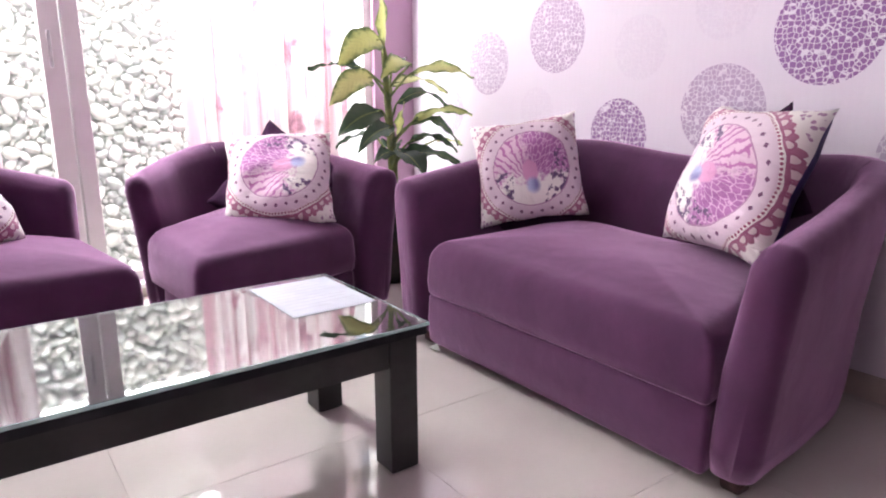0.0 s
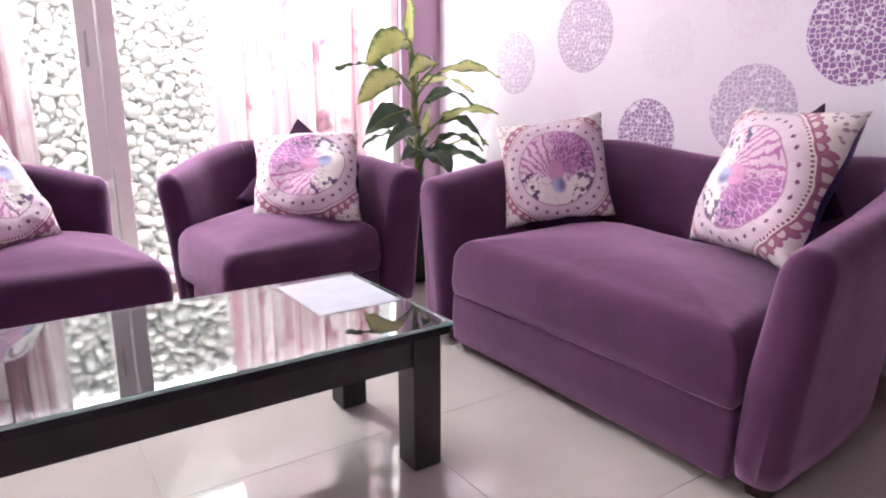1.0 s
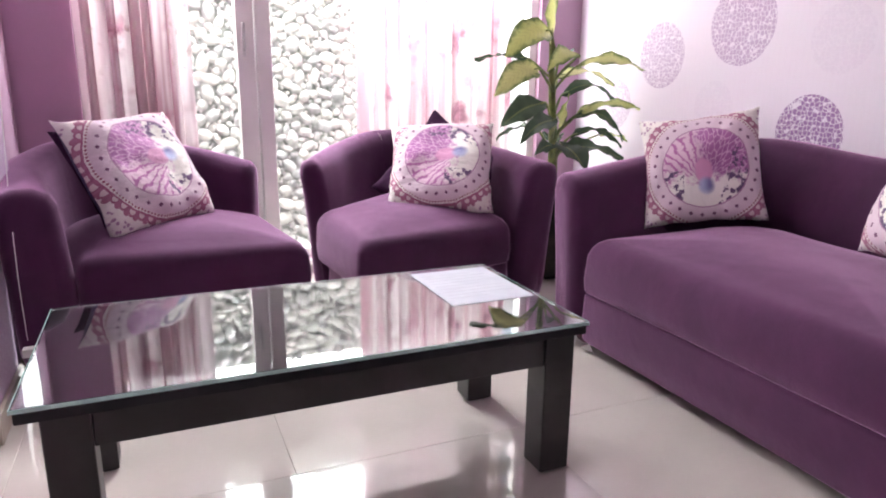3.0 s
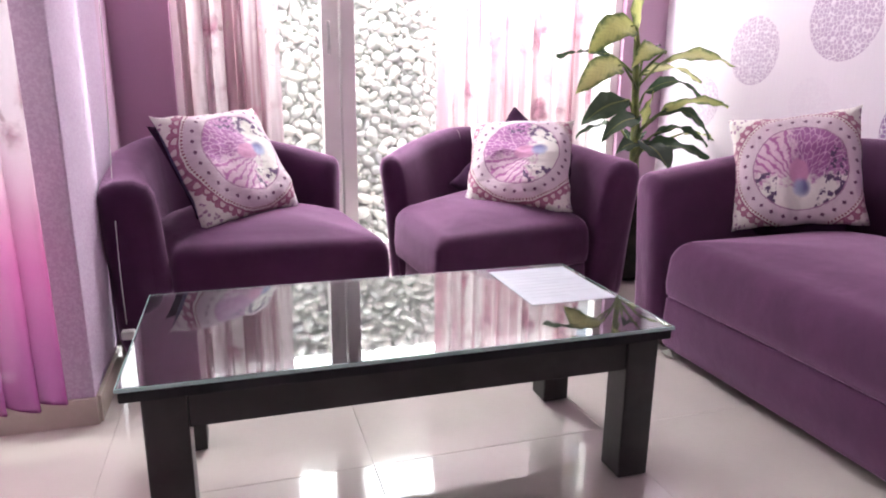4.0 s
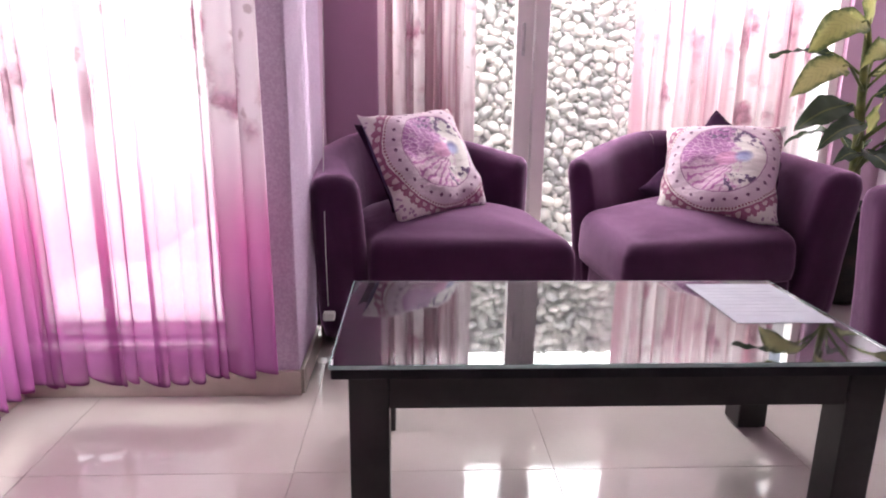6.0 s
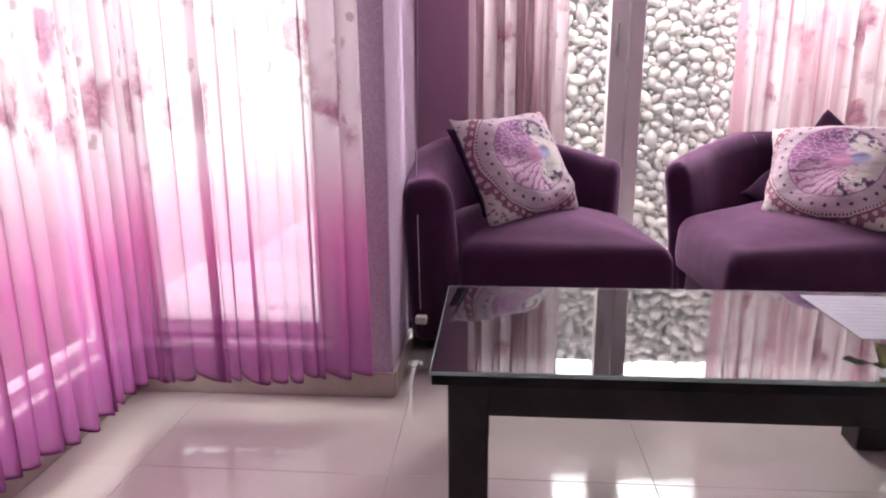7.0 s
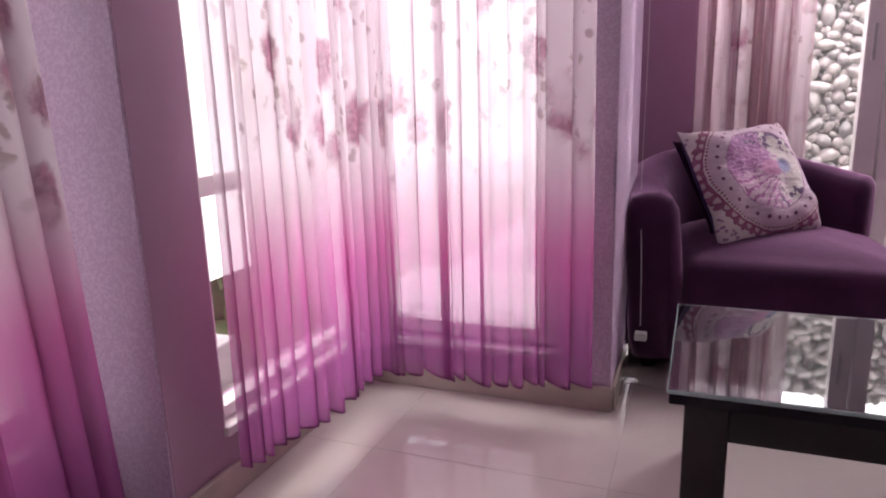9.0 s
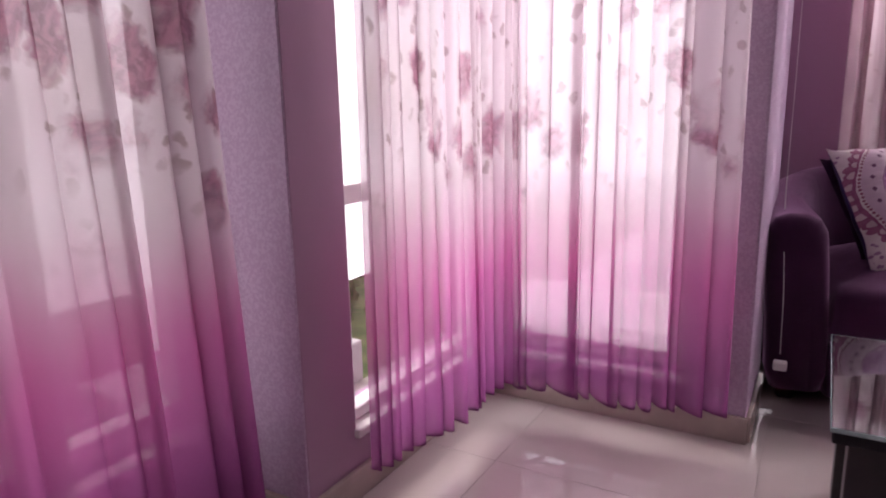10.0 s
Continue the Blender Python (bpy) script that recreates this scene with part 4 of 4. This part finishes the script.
# base dx, dy, z; tip dx, dy, z; width, arch, twist, bright
LEAVES = [
    (-0.07, -0.06, 1.10, -0.32, -0.12, 1.01, 0.135, 0.03, -48, 1), (0.05, -0.10, 1.00, -0.16, -0.20, 0.955, 0.085, 0.03, -40, 1),
    (-0.13, -0.08, 0.94, -0.38, -0.15, 0.85, 0.115, 0.03, -48, 1), (-0.12, 0.04, 0.99, -0.38, 0.04, 0.985, 0.05, 0.012, 15, 0),
    (-0.07, -0.05, 0.80, -0.32, -0.10, 0.715, 0.115, 0.02, -45, 0), (-0.06, -0.12, 0.73, -0.28, -0.20, 0.66, 0.085, 0.02, -35, 0),
    (0.08, -0.04, 0.955, 0.43, -0.10, 0.965, 0.068, 0.035, 38, 1), (0.05, 0.05, 0.915, 0.375, 0.06, 0.90, 0.062, 0.035, 32, 1),
    (0.04, 0.0, 0.83, 0.345, 0.0, 0.84, 0.06, 0.05, 40, 0), (0.09, -0.05, 0.745, 0.405, -0.10, 0.795, 0.062, 0.03, 32, 1),
    (0.08, -0.06, 0.735, 0.31, -0.12, 0.675, 0.075, 0.05, 35, 0), (0.27, 0.0, 0.655, 0.49, 0.0, 0.60, 0.055, 0.012, 25, 1),
    (0.05, -0.08, 0.655, 0.285, -0.14, 0.635, 0.055, 0.04, 30, 0), (0.01, -0.08, 0.605, 0.30, -0.14, 0.565, 0.10, 0.02, 30, 0),
    (-0.01, -0.08, 0.605, -0.18, -0.16, 0.60, 0.07, 0.02, -28, 0), (0.05, 0.05, 0.99, 0.155, 0.08, 1.045, 0.05, 0.015, 25, 0),
    (-0.02, 0.0, 1.00, -0.03, -0.01, 1.42, 0.075, 0.0, 80, 1), (-0.03, 0.08, 0.68, -0.18, 0.20, 0.64, 0.09, 0.02, 0, 0),
    (0.05, 0.07, 0.64, 0.15, 0.22, 0.59, 0.10, 0.02, 0, 0), (0.0, -0.06, 0.62, 0.03, -0.24, 0.53, 0.15, 0.02, 0, 0),
    (0.05, 0.02, 0.66, 0.065, -0.03, 0.84, 0.055, 0.0, 70, 1),
]
for k, (bx, by, bz, tx, ty, tz, w, arch, twist, bright) in enumerate(LEAVES):
    leaf = part("leaf", blade((bx, by, bz), (tx, ty, tz), w * 1.1, arch, twist, k), LEAF if bright else DARKLEAF, plant)
    start = (0.0, 0.0, min(bz - 0.10, 1.0))
    part("petiole", tube(spline([start, (bx * 0.45, by * 0.45, bz - 0.05), (bx, by, bz + 0.002), (bx + (tx - bx) * 0.12, by + (ty - by) * 0.12, bz + (tz - bz) * 0.12 + arch * 0.35)], 8), [0.006] * 5 + [0.004] * 4, 6), STEM, plant)


# ---- charging cable and plug beside the pillar ----
cable = thing("power_cable", (-0.655, 0.59, -0.02), "thin white power cable hanging from a small adapter", "cable")
part("cord", tube(spline([(-0.02, 0.40, 1.5), (-0.016, 0.34, 1.0), (-0.01, 0.2, 0.62), (0.012, 0.03, 0.40), (0.018, 0.0, 0.22)], 20), 0.0012, 6), PLASTIC, cable)
part("adapter", box(0.002, -0.016, 0.175, 0.038, 0.016, 0.20, 0.005), PLASTIC, cable, "white plastic adapter", False)


# ---- outdoors ----
ground = structure("ground", box(-40, -40, -0.5, 40, 40, -0.13), PAVING, "pale concrete ground outside the house", "ground")
structure("lawn", box(-6.0, -6, -0.13, -1.9, 6, -0.10), GRASS, "sunlit garden lawn beyond the windows", "lawn")
structure("terrace_ledge", box(-2.4, -0.40, -0.13, -1.89, 0.3, 0.14, 0.01), PAVING, "pale concrete ledge below the windows", "ledge")
bm = bmesh.new()
rng = random.Random(5)
for k in range(1500):
    x, y = rng.uniform(-5.2, -2.5), rng.uniform(-3.0, 3.0)
    h = rng.uniform(0.06, 0.30)
    a = rng.uniform(0, math.tau)
    d = Vector((math.cos(a), math.sin(a), 0)) * 0.03
    lean = Vector((rng.uniform(-0.1, 0.1), rng.uniform(-0.1, 0.1), 0))
    p = Vector((x, y, -0.10))
    bm.faces.new([bm.verts.new(q) for q in (p - d, p + d, p + lean * 0.6 + d * 0.8 + Vector((0, 0, h * 0.6)), p + lean + Vector((0, 0, h)))])
tagged(part("garden_plants", bm, GRASS), "low leafy garden plants in the lawn", "plants", kind="stuff")

# pebble-clad boundary wall behind the tall window
wall_stone = structure("stone_wall", box(-1.4, 2.24, -0.13, 2.6, 2.45, 1.42), MORTAR, "boundary wall clad in rounded river pebbles", "wall")
meshes = []
for k in range(7):
    bm = bmesh.new()
    bmesh.ops.create_icosphere(bm, subdivisions=2, radius=1.0)
    rng = random.Random(40 + k)
    off = Vector((rng.uniform(0, 9), rng.uniform(0, 9), rng.uniform(0, 9)))
    for v in bm.verts:
        v.co *= 1 + 0.22 * noise.noise(v.co * 1.1 + off)
    mesh = bpy.data.meshes.new("pebble")
    bm.to_mesh(mesh)
    bm.free()
    for f in mesh.polygons:
        f.use_smooth = True
    mesh.materials.append(STONE)
    meshes.append(mesh)
rng = random.Random(9)
rest_v, rest_f = [], []
placed, cells = [], {}


def room_for(x, z, r):
    for a in range(int(x / 0.08) - 2, int(x / 0.08) + 3):
        for b in range(int(z / 0.08) - 2, int(z / 0.08) + 3):
            for px, pz, pr in cells.get((a, b), ()):
                if (px - x) ** 2 + (pz - z) ** 2 < (0.86 * (pr + r)) ** 2:
                    return False
    return True


for radius, tries in ((0.038, 220), (0.030, 2500), (0.0215, 9000), (0.015, 18000), (0.0095, 26000)):
    for _ in range(tries):
        x, z = rng.uniform(-0.80, 0.90), rng.uniform(-0.1, 1.41)
        r = radius * rng.uniform(0.9, 1.12)
        if room_for(x, z, r):
            placed.append((x, z, r))
            cells.setdefault((int(x / 0.08), int(z / 0.08)), []).append((x, z, r))
single = 0
for x, z, r in placed:
    stretch = rng.uniform(1.0, 1.36)
    m = Matrix.Translation((x, 2.236, z)) @ Matrix.Rotation(rng.uniform(-1.5, 1.5), 4, "Y") @ Matrix.Diagonal((r * stretch, min(r, 0.034) * 0.75, r / stretch * 1.08, 1))
    mesh = rng.choice(meshes)
    if -0.15 < x < 0.64 and 0.05 < z < 1.30 and r > 0.0185 and single < 290:
        single += 1
        ob = new("pebble", mesh)
        ob.parent = wall_stone
        ob.matrix_world = m
    else:
        n0 = len(rest_v)
        rest_v += [tuple(m @ v.co) for v in mesh.vertices]
        rest_f += [tuple(n0 + i for i in f.vertices) for f in mesh.polygons]
mesh = bpy.data.meshes.new("pebbles")
mesh.from_pydata(rest_v, [], rest_f)
for f in mesh.polygons:
    f.use_smooth = True
mesh.materials.append(STONE)
rest = new("pebbles", mesh)
rest.parent = wall_stone
rest["kind"] = "stuff"

# ---- floor tiles ----
tile_mesh = None
for i in range(-2, 5):
    for j in range(-6, 3):
        x0, y0 = -0.65 + 0.6 * i, 0.01 + 0.6 * j
        if tile_mesh is None:
            first = part("tile", box(0.0006, 0.0006, -0.010, 0.5994, 0.5994, 0.0, 0.0005, 1), TILE, floor, "", False)
            tile_mesh = first.data
            ob = first
        else:
            ob = new("tile", tile_mesh)
            ob.parent = floor
        ob.location = (x0, y0, 0)
